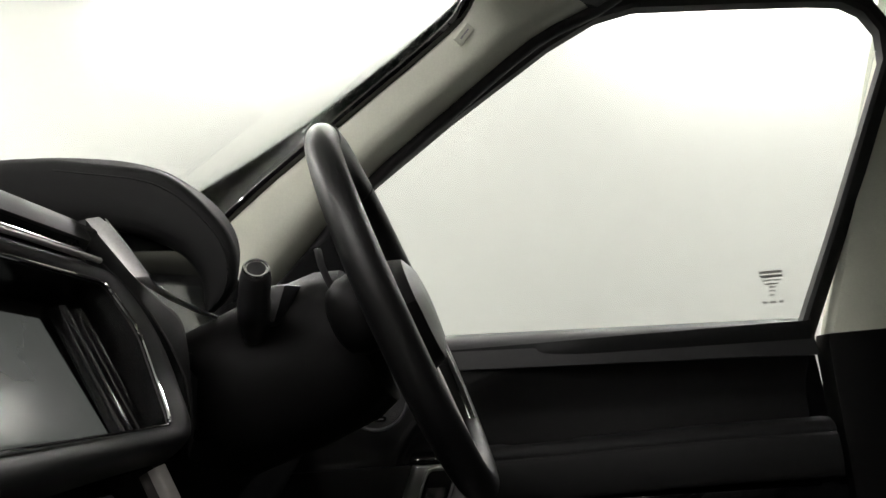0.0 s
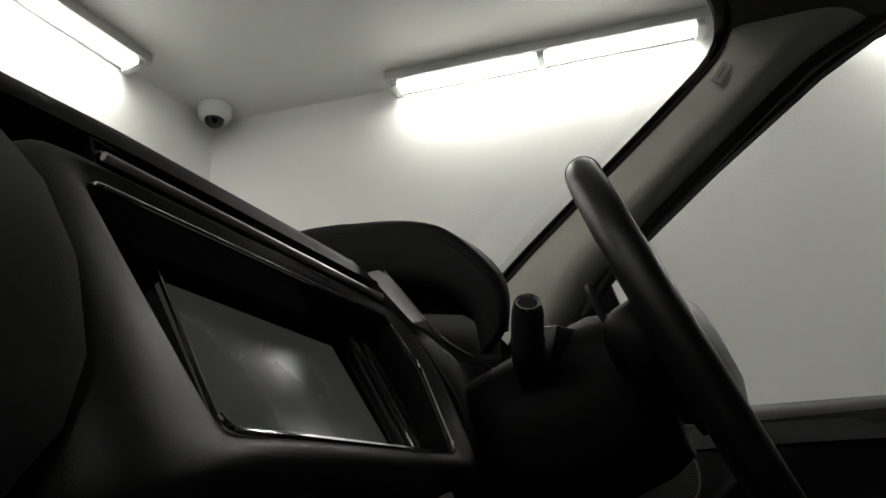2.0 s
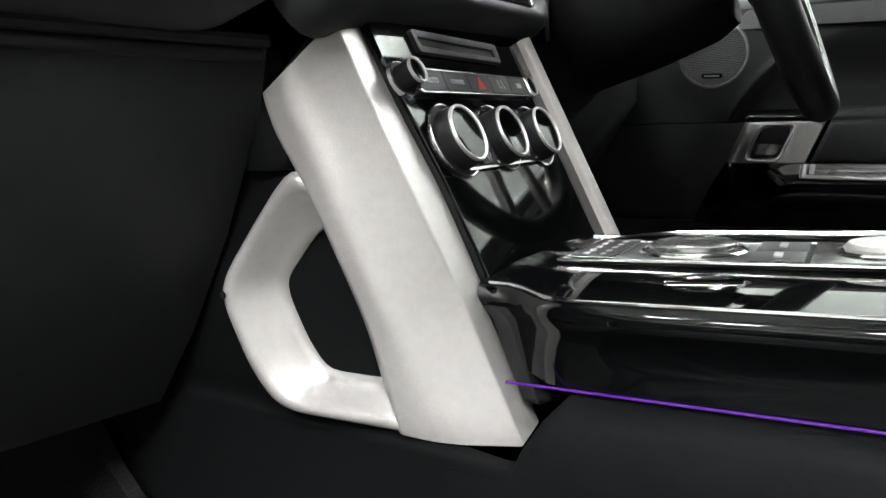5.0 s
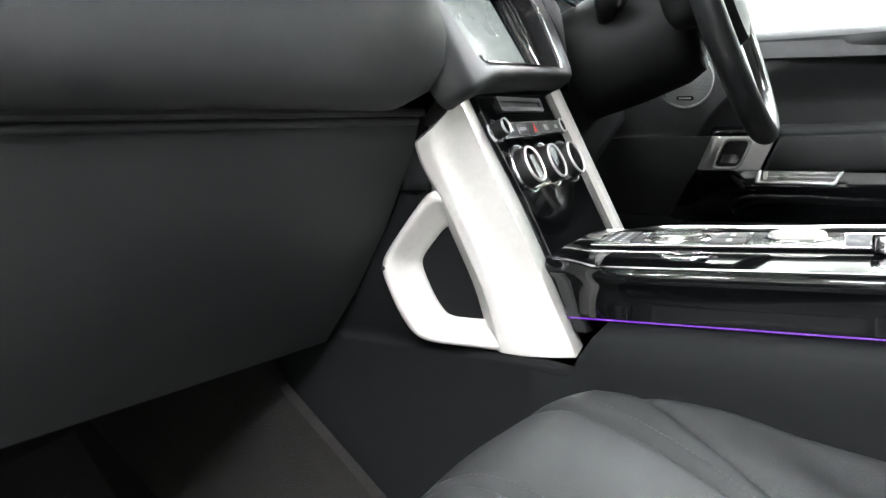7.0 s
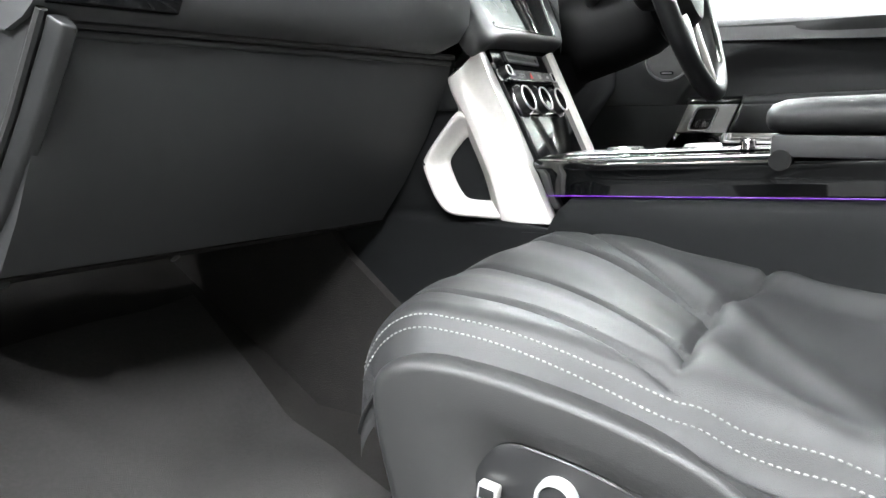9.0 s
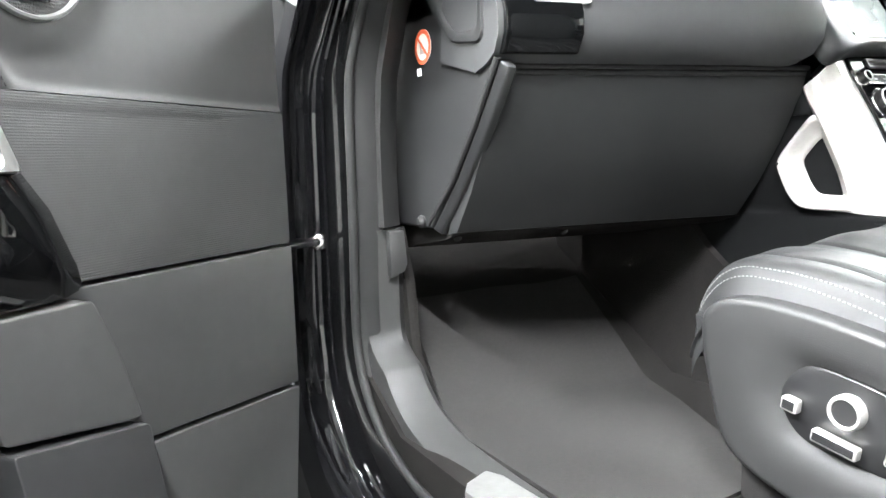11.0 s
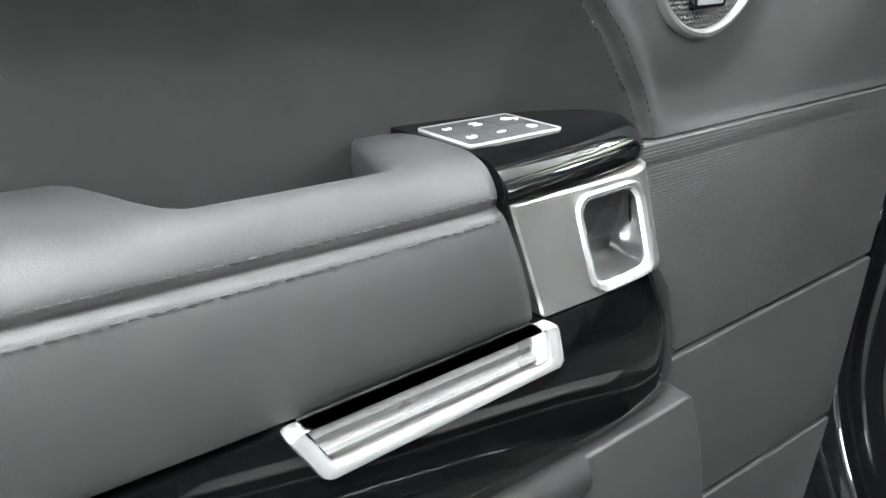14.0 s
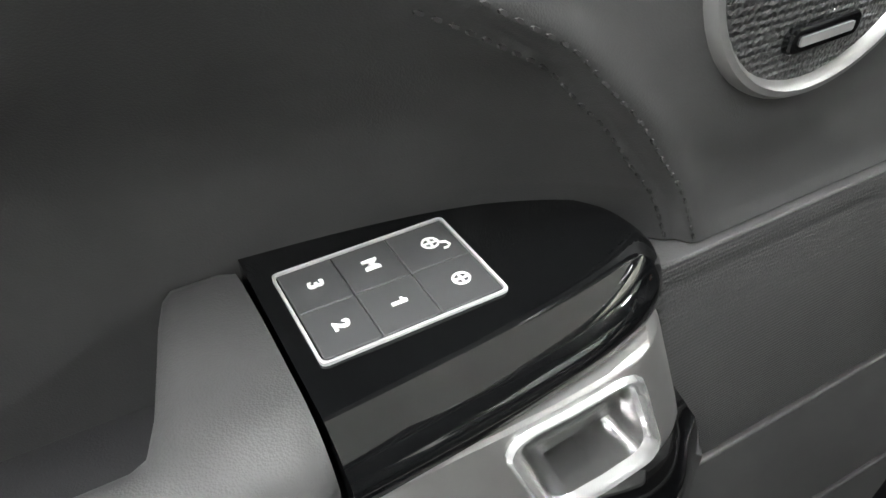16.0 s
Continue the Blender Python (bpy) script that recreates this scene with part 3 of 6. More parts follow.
def add_switches(L, d):
    """The lock and seat memory buttons on the cap."""
    z = 1.0016
    U0, U1, W0, W1 = 0.5005, 0.4415, -0.0355, 0.0060
    def ring(g):
        return [L(p.x, z, p.y) for p in round_poly([V(U0 - g, W0 + g, 0), V(U1 + g, W0 + g, 0), V(U1 + g, W1 - g, 0), V(U0 - g, W1 - g, 0)], 0.0022, 4)]
    fr = part("switch_frame", frame_plate(ring(0.0), ring(0.0008), (0, 0, 0.0011)), BRIGHT, d, "thin bright chrome frame")
    fw, fh = U0 - U1 - 0.0028, (W1 - W0 - 0.0028)
    a0, b0 = U0 - 0.0014, W0 + 0.0014
    # six keys in two rows
    keys = ((0.0, 0.305, 0), (0.31, 0.635, 0), (0.64, 1.0, 0), (0.0, 0.305, 1), (0.31, 0.635, 1), (0.64, 1.0, 1))
    marks = {(0, 0): (("3", 0.155),), (1, 0): (("M", 0.475),), (3, 1): (("2", 0.155),), (4, 1): (("1", 0.475),)}
    for n, (s0, s1, j) in enumerate(keys):
        q0, q1 = b0 + j * fh / 2 + 0.0001, b0 + (j + 1) * fh / 2 - 0.0001
        face = [L(a0 - fw * s0, z, q0), L(a0 - fw * s1, z, q0), L(a0 - fw * s1, z, q1), L(a0 - fw * s0, z, q1)]
        key = part("button", prism(face, (0, 0, 0.0010), 0.0003, 1), SWITCH, fr)
        def at(s):
            m = Matrix((DOOR_W, V(0, 0, 1).cross(DOOR_W), V(0, 0, 1))).transposed().to_4x4()
            m.translation = L(a0 - fw * s, z + 0.0012, (q0 + q1) / 2)
            return m
        for text, s in marks.get((n, j), ()):
            words(text, at(s), 0.0066, WHITEPR, key, bold=0.0002)
            if text == "1":
                part("serif", prism([at(s) @ V(*p, 0) for p in ((-0.0004, 0.0023), (-0.0004, 0.0014), (-0.0016, 0.0009), (-0.0016, 0.0016))], (0, 0, 0.0004)), WHITEPR, key)
        if s1 > 0.9:
            m = at(0.845)
            circle = [(0.0028 * math.cos(t), 0.0030 * math.sin(t)) for t in (2 * math.pi * k / 20 for k in range(20))]
            part("icon", frame_plate([m @ V(x, y, 0) for x, y in circle], [m @ V(x * 0.74, y * 0.74, 0) for x, y in circle], (0, 0, 0.0003)), WHITEPR, key, "padlock sign")
            part("icon", box((-0.0022, -0.0004, 0), (0.0022, 0.0004, 0.0003), m=m), WHITEPR, key)
            part("icon", box((-0.0004, -0.0024, 0), (0.0004, 0.0024, 0.0003), m=m), WHITEPR, key)
            if j == 0:
                part("icon", sweep([m @ V(*p, 0.0002) for p in ((0.0010, 0.0026), (0.0018, 0.0046), (0.0036, 0.0052), (0.0046, 0.0040), (0.0044, 0.0026))], 0.0004, 6), WHITEPR, key)


ACRYLIC = mat("ridged_acrylic", (0.19, 0.19, 0.188), 0.28, metal=0.25, var=0.12, scale=30, smear=0.1)
TRAYCHROME = mat("tray_chrome", (0.60, 0.60, 0.60), 0.22, metal=0.7, var=0.04)
RINGMETAL = mat("speaker_ring", (0.27, 0.27, 0.266), 0.35, metal=0.7, var=0.04)
BADGEBAR = mat("badge_bar", (0.16, 0.16, 0.16), 0.5)
BRIGHT = mat("bright_trim", (0.55, 0.55, 0.55), 0.3, metal=0.3, var=0.03)
SWITCH = mat("switch_plastic", (0.045, 0.046, 0.047), 0.45, var=0.08, bump=0.05, bscale=1500)
BEZEL = mat("satin_bezel", (0.46, 0.46, 0.452), 0.30, metal=0.85, var=0.03, scale=10, smear=0.03)
CUPMETAL = mat("dark_cup_metal", (0.24, 0.24, 0.24), 0.2, metal=0.85, var=0.08)
PERF = mat("perforated_leather", (0.040, 0.040, 0.040), 0.6, var=0.08, scale=5, bump=0.15, bscale=900, voronoi=True)
add_ribs(PERF, 0.0023, 0.22)
GRILLE = mat("speaker_grille", (0.03, 0.03, 0.03), 0.5, var=0.1, bump=1.0, bscale=700, voronoi=True)
DARKMETAL = mat("dark_metal", (0.035, 0.035, 0.036), 0.16, metal=0.2, var=0.1)
SATINDARK = mat("brushed_dark_metal", (0.30, 0.30, 0.29), 0.22, metal=0.85, var=0.1)
add_ribs(GRILLE, 0.0026, 0.6)


# ---- the room round the car ----
ROOM_H = 2.91
CORNER, RIGHT_END, LEFT_FAR = V(1.83, 1.99, 0), V(3.27, -4.63, 0), V(-5.6, 2.02, 0)
BACK_L = V(-5.6, -4.7, 0)


def wall(name, a, b, outward, label):
    o = Vector(outward) * 0.15
    tagged(finish(name, loft([[a, b, b + o, a + o], [p + V(0, 0, ROOM_H) for p in (a, b, b + o, a + o)]]), WALL), label, "wall", kind="structure")


wall("wall_east", CORNER, RIGHT_END, (1, 0.2, 0), "plain white painted wall lit by a ceiling lamp")
wall("wall_north", LEFT_FAR, CORNER, (0, 1, 0), "plain white painted wall with a dome camera above")
wall("wall_west", BACK_L, LEFT_FAR, (-1, 0, 0), "plain white painted wall")
wall("wall_south", RIGHT_END, BACK_L, (0, -1, 0), "plain white painted wall")
tagged(finish("ceiling", box((-5.8, -4.9, ROOM_H), (3.5, 2.3, ROOM_H + 0.15)), CEIL), "flat white painted ceiling", "ceiling", kind="structure")
tagged(finish("floor", box((-5.8, -4.9, -0.1), (3.5, 2.3, 0.0)), FLOORM), "grey concrete floor", "floor", kind="structure")


LAMP_Z = ROOM_H - 0.014


def ceiling_light(a, b, tubes=2, group="ceiling lights"):
    """A twin tube batten along the edge of the ceiling."""
    a, b = Vector(a), Vector(b)
    t = (b - a).normalized()
    s = V(-t.y, t.x, 0)
    n = (b - a).length
    d = thing("ceiling_light", "white twin tube batten light with lit diffusers", "ceiling light", group, at=(a + b) / 2)
    m = Matrix((t, s, V(0, 0, 1))).transposed().to_4x4()
    m.translation = a
    part("housing", box((0, -0.065, -0.035), (n, 0.065, ROOM_H - a.z), 0.006, m=m), GREYMETAL, d, "ribbed grey housing")
    for k in range(tubes):
        x0, x1 = n * k / tubes + (0.055 if k == 0 else 0.02), n * (k + 1) / tubes - (0.055 if k == tubes - 1 else 0.02)
        rows = [[m @ V(x, 0.040 * math.cos(q), -0.033 - 0.026 * math.sin(q)) for q in (math.pi * i / 12 for i in range(13))] for x in (x0, x1)]
        part("diffuser", loft(rows), TUBE, d, "glowing white diffuser")
    for x in (0.02, n / 2 - 0.018, n - 0.055):
        part("end_cap", box((x, -0.050, -0.062), (x + 0.035, 0.050, -0.03), 0.008, m=m), GREYMETAL, d)
    return d


ceiling_light((1.948, 1.095, LAMP_Z), (2.220, -0.230, LAMP_Z))
ceiling_light((2.33, -0.76, LAMP_Z), (2.60, -2.08, LAMP_Z))
ceiling_light((1.32, 1.905, LAMP_Z), (-0.05, 1.92, LAMP_Z))
# Five battens out of view, added to light the cabin and open door.
ceiling_light((-2.55, 1.6, ROOM_H), (-2.55, 0.2, ROOM_H))
ceiling_light((-2.55, -0.1, ROOM_H), (-2.55, -1.5, ROOM_H))
ceiling_light((-1.85, 1.3, ROOM_H), (-1.85, -0.1, ROOM_H))
ceiling_light((-1.6, -0.5, ROOM_H), (-1.6, -1.9, ROOM_H))
ceiling_light((0.3, -2.6, ROOM_H), (1.7, -2.6, ROOM_H))

dc = thing("dome_camera", "white dome security camera with a dark lens", "security camera", at=(1.74, 1.90, ROOM_H))
dm = pose(1.735, 1.895, ROOM_H, 180, 0, 0)
part("base", lathe(((0.0, 0.0), (0.074, 0.0), (0.076, 0.03), (0.072, 0.05), (0.055, 0.066), (0.0, 0.068)), dm), WHITEPL, dc)
part("dome", lathe(((0.045, 0.062), (0.042, 0.08), (0.030, 0.096), (0.012, 0.103), (0.0, 0.104)), dm), GLOSS, dc, "dark glossy dome")

# ---- car shell: floor pan, bulkhead, roof, pillars ----
tagged(finish("car_floor", loft([[V(x, y, z) for y, z in ((-2.2, 0.535), (0.26, 0.535), (0.62, 0.72), (0.80, 0.95), (0.80, 0.40), (-2.2, 0.40))] for x in (-0.74, -0.2, 0.2, 0.76)]), CARPET), "dark grey carpeted car floor rising to the bulkhead", "car floor", kind="structure")
tagged(finish("bulkhead", box((-0.78, 0.70, 0.5), (0.80, 0.76, 1.2), 0.01), CARPET), "carpeted bulkhead below the dashboard", "bulkhead", kind="structure")
tagged(finish("car_rear_panel", box((-0.80, -2.2, 0.4), (0.82, -2.14, 1.75), 0.01), HEADLINER), "dark panel closing the rear of the cabin", "panel", kind="structure")

# headliner: gently domed, dark
tagged(finish("headliner", surface(lambda a, b: V(-0.66 + 1.32 * a, -2.15 + 1.89 * b, 1.775 - 0.055 * (2 * a - 1) ** 4 - 0.03 * smooth(0.85, 1.0, b)), 24, 24, shift=(0, 0, 0.02)), HEADLINER), "dark grey fabric roof lining", "roof lining", kind="structure")
tagged(finish("car_roof", surface(lambda a, b: V(-0.74 + 1.48 * a, -2.2 + 1.99 * b, 1.83 - 0.07 * (2 * a - 1) ** 4 - 0.02 * smooth(0.85, 1.0, b)), 16, 16, shift=(0, 0, 0.012)), PAINT), "gloss black painted car roof", "roof", kind="structure")


def pillar_points(side):
    """Windscreen edge and door edge of the front pillar, bottom to top."""
    glass = [(0.800, 0.52, 1.17), (0.765, 0.36, 1.30), (0.705, 0.195, 1.411), (0.663, 0.019, 1.519), (0.628, -0.125, 1.605), (0.614, -0.190, 1.652), (0.588, -0.214, 1.690), (0.52, -0.205, 1.705), (0.43, -0.180, 1.712)]
    door = [(0.795, 0.30, 1.17), (0.768, 0.13, 1.30), (0.722, -0.012, 1.430), (0.690, -0.158, 1.528), (0.660, -0.305, 1.622), (0.645, -0.40, 1.655), (0.640, -0.47, 1.695), (0.635, -0.53, 1.725)]
    return [V(side * x, y, z) for x, y, z in glass], [V(side * x, y, z) for x, y, z in door]


for side, nm in ((1, "front_pillar"), (-1, "front_pillar")):
    g, dd = pillar_points(side)
    g, dd = spline(g, 22), spline(dd, 22)
    p = thing(nm, "grey fabric windscreen pillar trim with a black edge", "pillar trim", group="windscreen pillars", at=g[0])
    rings = []
    for a, b in zip(g[:16], dd[:16]):
        inn = V(-side, -0.35, -0.15) * 0.03
        rings.append([a.lerp(b, q) + inn * w for q, w in ((0.05, 0.0), (0.10, 0.35), (0.22, 0.62), (0.38, 0.95), (0.52, 1.22), (0.62, 1.30), (0.71, 1.22), (0.79, 0.98), (0.87, 0.60), (0.93, 0.25), (0.96, -0.1), (0.9, -0.6), (0.12, -0.6))])
    if side == -1:
        skin = []
        for a, b in zip(g[5:19], dd[5:19]):
            out = V(-1, -0.15, 0.10) * 0.030
            u, v = a.lerp(b, -0.03), a.lerp(b, 1.06)
            skin.append([u + out * 0.5, v + out * 0.3, v + out * 0.9, a.lerp(b, 0.5) + out * 1.5, u + out * 0.9])
        part("outer_skin", loft(skin), PAINT, p, "gloss black painted outer pillar")
    part("trim", loft(rings), FABRIC, p, "pale grey woven fabric trim")
    part("screen_edge", sweep(g, 0.013, 10, flat=0.6), GLOSS, p, "black ceramic edge of the windscreen")
    part("door_edge", sweep(dd, 0.012, 10), RUBBER, p, "black rubber door seal")
    rings = []
    for a, b in zip(g[15:], dd[15:]):
        inn = V(-side, -0.35, -0.15) * 0.03
        rings.append([a, a.lerp(b, 0.12) + inn * 0.7, a.lerp(b, 0.35) + inn, a.lerp(b, 0.72) + inn, b + inn * 0.4, b - inn * 0.6, a - inn * 0.6])
    part("corner_trim", loft(rings), HEADLINER, p, "dark lining at the pillar head")
    if side == 1:
        c = V(0.600, -0.196, 1.615)
        m = facing(c, (-0.86, -0.30, -0.22), (0.05, 0.55, -0.6))
        pl = part("airbag_tag", box((-0.008, -0.017, -0.004), (0.008, 0.017, 0.0012), 0.0024, 3, m=m), FABRIC, p, "small embossed airbag tag")
        part("bar", box((-0.0012, -0.010, 0.001), (0.0012, 0.010, 0.0015), m=m), GREYPR, pl)

ws = tagged(finish("windscreen", surface(lambda a, b: V((-0.81 + 1.62 * a) * (1 - 0.20 * b) , 0.55 - 0.80 * b - 0.06 * b * b + 0.04 * (1 - (2 * a - 1) ** 2), 1.17 + 0.56 * b), 16, 10, shift=(0, 0.003, 0.004)), GLASS), "clear laminated windscreen", "windscreen", kind="structure")
ws.visible_shadow = False
HEAD = ((0.62, -0.225), (0.56, -0.213), (0.50, -0.200), (0.43, -0.180), (0.2, -0.152), (0.0, -0.145))
tagged(finish("windscreen_header", loft([[V(x, y + q, z) for q, z in ((0.0, 1.712), (-0.03, 1.703), (-0.12, 1.722), (-0.12, 1.80), (0.0, 1.775))] for x, y in [(-a, b) for a, b in HEAD] + list(HEAD[-2::-1])]), HEADLINER), "dark trim above the windscreen", "trim", kind="structure")

# roof rails over the doors and rear pillars
for side in (1, -1):
    tagged(finish("roof_rail", loft([[V(side * (x + q), y, z) for q, z in ((0.0, zz - 0.012), (0.035, zz - 0.02), (0.05, zz + 0.03), (0.0, zz + 0.09), (-0.12, zz + 0.07), (-0.09, zz + 0.02))] for x, y, zz in ((0.655, -0.43, 1.705), (0.70, -0.50, 1.715), (0.72, -0.84, 1.705), (0.72, -1.4, 1.69), (0.70, -2.15, 1.66))]), HEADLINER), "dark lined roof rail above the door", "roof rail", kind="structure")
    mp = lambda rows, bv: loft([[V(side * x, y, z) for x, y in ((xx, y0), (xx + 0.05, y0), (xx + 0.05, y0 - 0.17), (xx, y0 - 0.17), (xx - 0.02, y0 - 0.09))] for z, xx, y0 in rows], bevel=bv)
    tagged(finish("middle_pillar", mp(((1.13, 0.772, -0.722), (1.14, 0.775, -0.725), (1.45, 0.75, -0.825), (1.72, 0.70, -0.90)), 0.008), FABRIC), "fabric covered middle pillar", "pillar", kind="structure")
    tagged(finish("pillar_base_trim", mp(((0.5, 0.755, -0.70), (1.12, 0.768, -0.712), (1.135, 0.770, -0.716)), 0.004), SHROUD), "black plastic lower pillar trim", "pillar trim", kind="structure")
    tagged(finish("rear_side_panel", box((side * 0.77 - 0.03, -2.15, 0.4), (side * 0.77 + 0.03, -0.88, 1.16), 0.01), PAINT), "dark rear side panel", "side panel", kind="structure")

# ---- sun visor ----
sv = thing("sun_visor", "dark fabric sun visor folded up against the roof lining", "sun visor", at=(0.37, -0.33, 1.72))
edge = spline([V(x, y, 0) for x, y in ((0.18, -0.255), (0.30, -0.275), (0.433, -0.296), (0.545, -0.309), (0.585, -0.328), (0.612, -0.368), (0.638, -0.415), (0.636, -0.450), (0.612, -0.478), (0.50, -0.465), (0.30, -0.43), (0.18, -0.41))], 60, closed=True)
mid = V(0.42, -0.37, 0)
part("panel", loft([[V(mid.x + (p.x - mid.x) * g, mid.y + (p.y - mid.y) * g, z) for p in edge] for g, z in ((0.97, 1.733), (1.0, 1.729), (1.0, 1.722), (0.97, 1.7175), (0.9, 1.716))]), HEADLINER, sv)
part("pivot", sweep([V(0.565, -0.30, 1.722), V(0.585, -0.285, 1.728), V(0.60, -0.28, 1.74)], 0.008), PLASTIC, sv)

# ---- doors ----
left_door, left_bezel = door_card(open_door, "passenger_door", "open black car door with dark leather card, armrest and silver handle", True, LEATHER)
add_switches(open_door, left_door)
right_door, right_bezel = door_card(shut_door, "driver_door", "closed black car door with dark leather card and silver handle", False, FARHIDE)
part("waist_rail", loft([[V(x, y, z + dz) for x, z in ((0.785, 1.150), (0.800, 1.168), (0.826, 1.182), (0.840, 1.182), (0.845, 1.12), (0.775, 1.12))] for y, dz in ((0.36, 0.012), (-0.13, 0.004), (-0.70, -0.016))], bevel=0.004), DASHLEATHER, right_door)
EDGE = [(0.30, 1.17), (0.10, 1.335), (-0.03, 1.441), (-0.16, 1.5275), (-0.33, 1.631), (-0.41, 1.668), (-0.474, 1.679), (-0.636, 1.667), (-0.755, 1.6565), (-0.800, 1.650), (-0.830, 1.632), (-0.851, 1.600), (-0.853, 1.555), (-0.8215, 1.477), (-0.7514, 1.305), (-0.680, 1.138)]
EC = V(-0.35, 1.40, 0)
edge2 = []
for i, (y, z) in enumerate(EDGE):
    t = V(*EDGE[min(i + 1, len(EDGE) - 1)], 0) - V(*EDGE[max(i - 1, 0)], 0)
    n = V(-t.y, t.x, 0).normalized()
    n = n if n.dot(V(y, z, 0) - EC) > 0 else -n
    edge2.append((V(y, z, 0), n))
part("window_frame", loft([[V(0.80 - 0.19 * (q.y - 1.17) + dx, q.x, q.y) for dx, q in ((dx, p + n * o) for dx, o in ((-0.010, 0.0), (-0.014, 0.006), (-0.012, 0.016), (-0.006, 0.026), (0.012, 0.028), (0.016, 0.012), (0.010, 0.0)))] for p, n in edge2]), RUBBER, right_door, "black window frame seal")
part("sail_panel", prism([V(0.775 - 0.19 * (z - 1.17), y, z) for y, z in ((0.17, 1.16), (0.15, 1.285), (0.10, 1.330), (0.03, 1.392), (0.022, 1.36), (-0.008, 1.26), (-0.030, 1.16))], (0.018, 0, 0), 0.003), LEATHERSOFT, right_door, "black mirror sail panel")
pane = part("window_pane", surface(lambda a, b: V(0.825 - 0.115 * b - 0.01 * a, 0.34 - 1.05 * a - (0.72 * b if a < 0.5 else 0.72 * b * (1 - a) * 2 + 0.19 * b * (2 * a - 1)), 1.15 + 0.57 * b), 14, 10, shift=(0.003, 0, 0)), GLASS, right_door, "clear side window glass")
pane.visible_shadow = False
ETCH = mat("etched_glass", (0.50, 0.50, 0.49), 0.6)
for zz, runs in ((1.246, ((-0.018, 0.018),)), (1.2395, ((-0.018, 0.017),)), (1.234, ((-0.016, -0.004), (0.0, 0.014))), (1.2285, ((-0.010, 0.012),)), (1.2235, ((-0.006, 0.004),)), (1.2175, ((-0.005, 0.005),)), (1.211, ((-0.003, 0.004),)), (1.1985, ((-0.016, -0.010), (-0.004, 0.004), (0.010, 0.016))),):
    for q0, q1 in runs:
        part("etched_mark", box((0.8035 - (zz - 1.15) * 0.2, -0.650 + q0, zz - 0.008), (0.8045 - (zz - 1.15) * 0.2, -0.650 + q1, zz - 0.008 + (0.0042 if zz > 1.239 or zz < 1.2 else 0.0022))), ETCH, pane)
BLADE = mat("brushed_blade", (0.48, 0.48, 0.47), 0.32, metal=0.6, var=0.15, scale=40, bump=0.2, bscale=1200)
ENDTRIM = mat("side_cover_trim", (0.0105, 0.0107, 0.011), 0.55, var=0.08, bump=0.15, bscale=1100)

# ---- dashboard ----
dash = thing("dashboard", "black leather dashboard with screen, vents and instrument hood", "dashboard", at=(0, 0.2, 1.0))


def dash_y(x):
    return 0.045 + (max(0.0, -0.17 - x) * 0.205 if x < 0 else max(0.0, x - 0.24) * 0.10)


def fascia(x):
    y = dash_y(x)
    k = smooth(-0.185, -0.15, x)
    return [V(x, y + q, z) for q, z in ((0.030, 1.026), (0.004, 1.034), (-0.014, 1.045), (-0.024, 1.067), (-0.024, 1.092), (-0.012, 1.13), (0.012, 1.168), (0.040, 1.200), (0.060, 1.215), (0.10, 1.20), (0.12, 1.05))]


xs = [-0.655, -0.65, -0.63, -0.59, -0.5, -0.42, -0.34, -0.27, -0.22, -0.195, -0.180, -0.1735]
rings = []
for i, x in enumerate(xs):
    r = fascia(x)
    if i >= len(xs) - 2:
        c = sum(r, V(0, 0, 0)) / len(r)
        r = [c + (p - c) * (0.985 if i == len(xs) - 2 else 0.95) for p in r]
        r = [V(x, p.y, p.z) for p in r]
    # the end by the screen bulges at mid height and draws back at its lower corner
    r = [V(p.x + smooth(-0.30, -0.1735, x) * lerp_table(((1.03, -0.034), (1.045, -0.014), (1.06, -0.005), (1.087, 0.002), (1.157, 0.001), (1.193, -0.008), (1.215, -0.014)), p.z), p.y, p.z) for p in r]
    rings.append(r)
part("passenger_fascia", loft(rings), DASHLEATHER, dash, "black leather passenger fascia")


def top_roll(x):
    y = dash_y(x) + 0.020
    dip = 0.085 * smooth(0.205, 0.222, x) - 0.040 * smooth(0.56, 0.62, x)
    k = smooth(0.135, 0.185, x)
    return [V(x, y + q, z - dip) for q, z in ((0.036 + 0.036 * k, 1.224 + 0.027 * k), (0.041 + 0.032 * k, 1.233 + 0.019 * k), (0.052 + 0.022 * k, 1.244 + 0.009 * k), (0.075, 1.254), (0.11, 1.256), (0.20, 1.245), (0.35, 1.215), (0.50, 1.175), (0.50, 1.12), (0.10, 1.12))]


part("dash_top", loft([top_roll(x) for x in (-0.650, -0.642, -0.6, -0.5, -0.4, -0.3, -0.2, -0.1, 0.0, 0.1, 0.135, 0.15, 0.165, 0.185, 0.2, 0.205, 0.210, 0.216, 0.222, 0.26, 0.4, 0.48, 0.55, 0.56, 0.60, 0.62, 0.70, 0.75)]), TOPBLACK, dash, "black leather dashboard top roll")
part("chrome_strip", sweep([V(x, dash_y(x) + 0.042, 1.2055) for x in (-0.13, 0.0, 0.125)], 0.0024, 8), SATIN, dash)
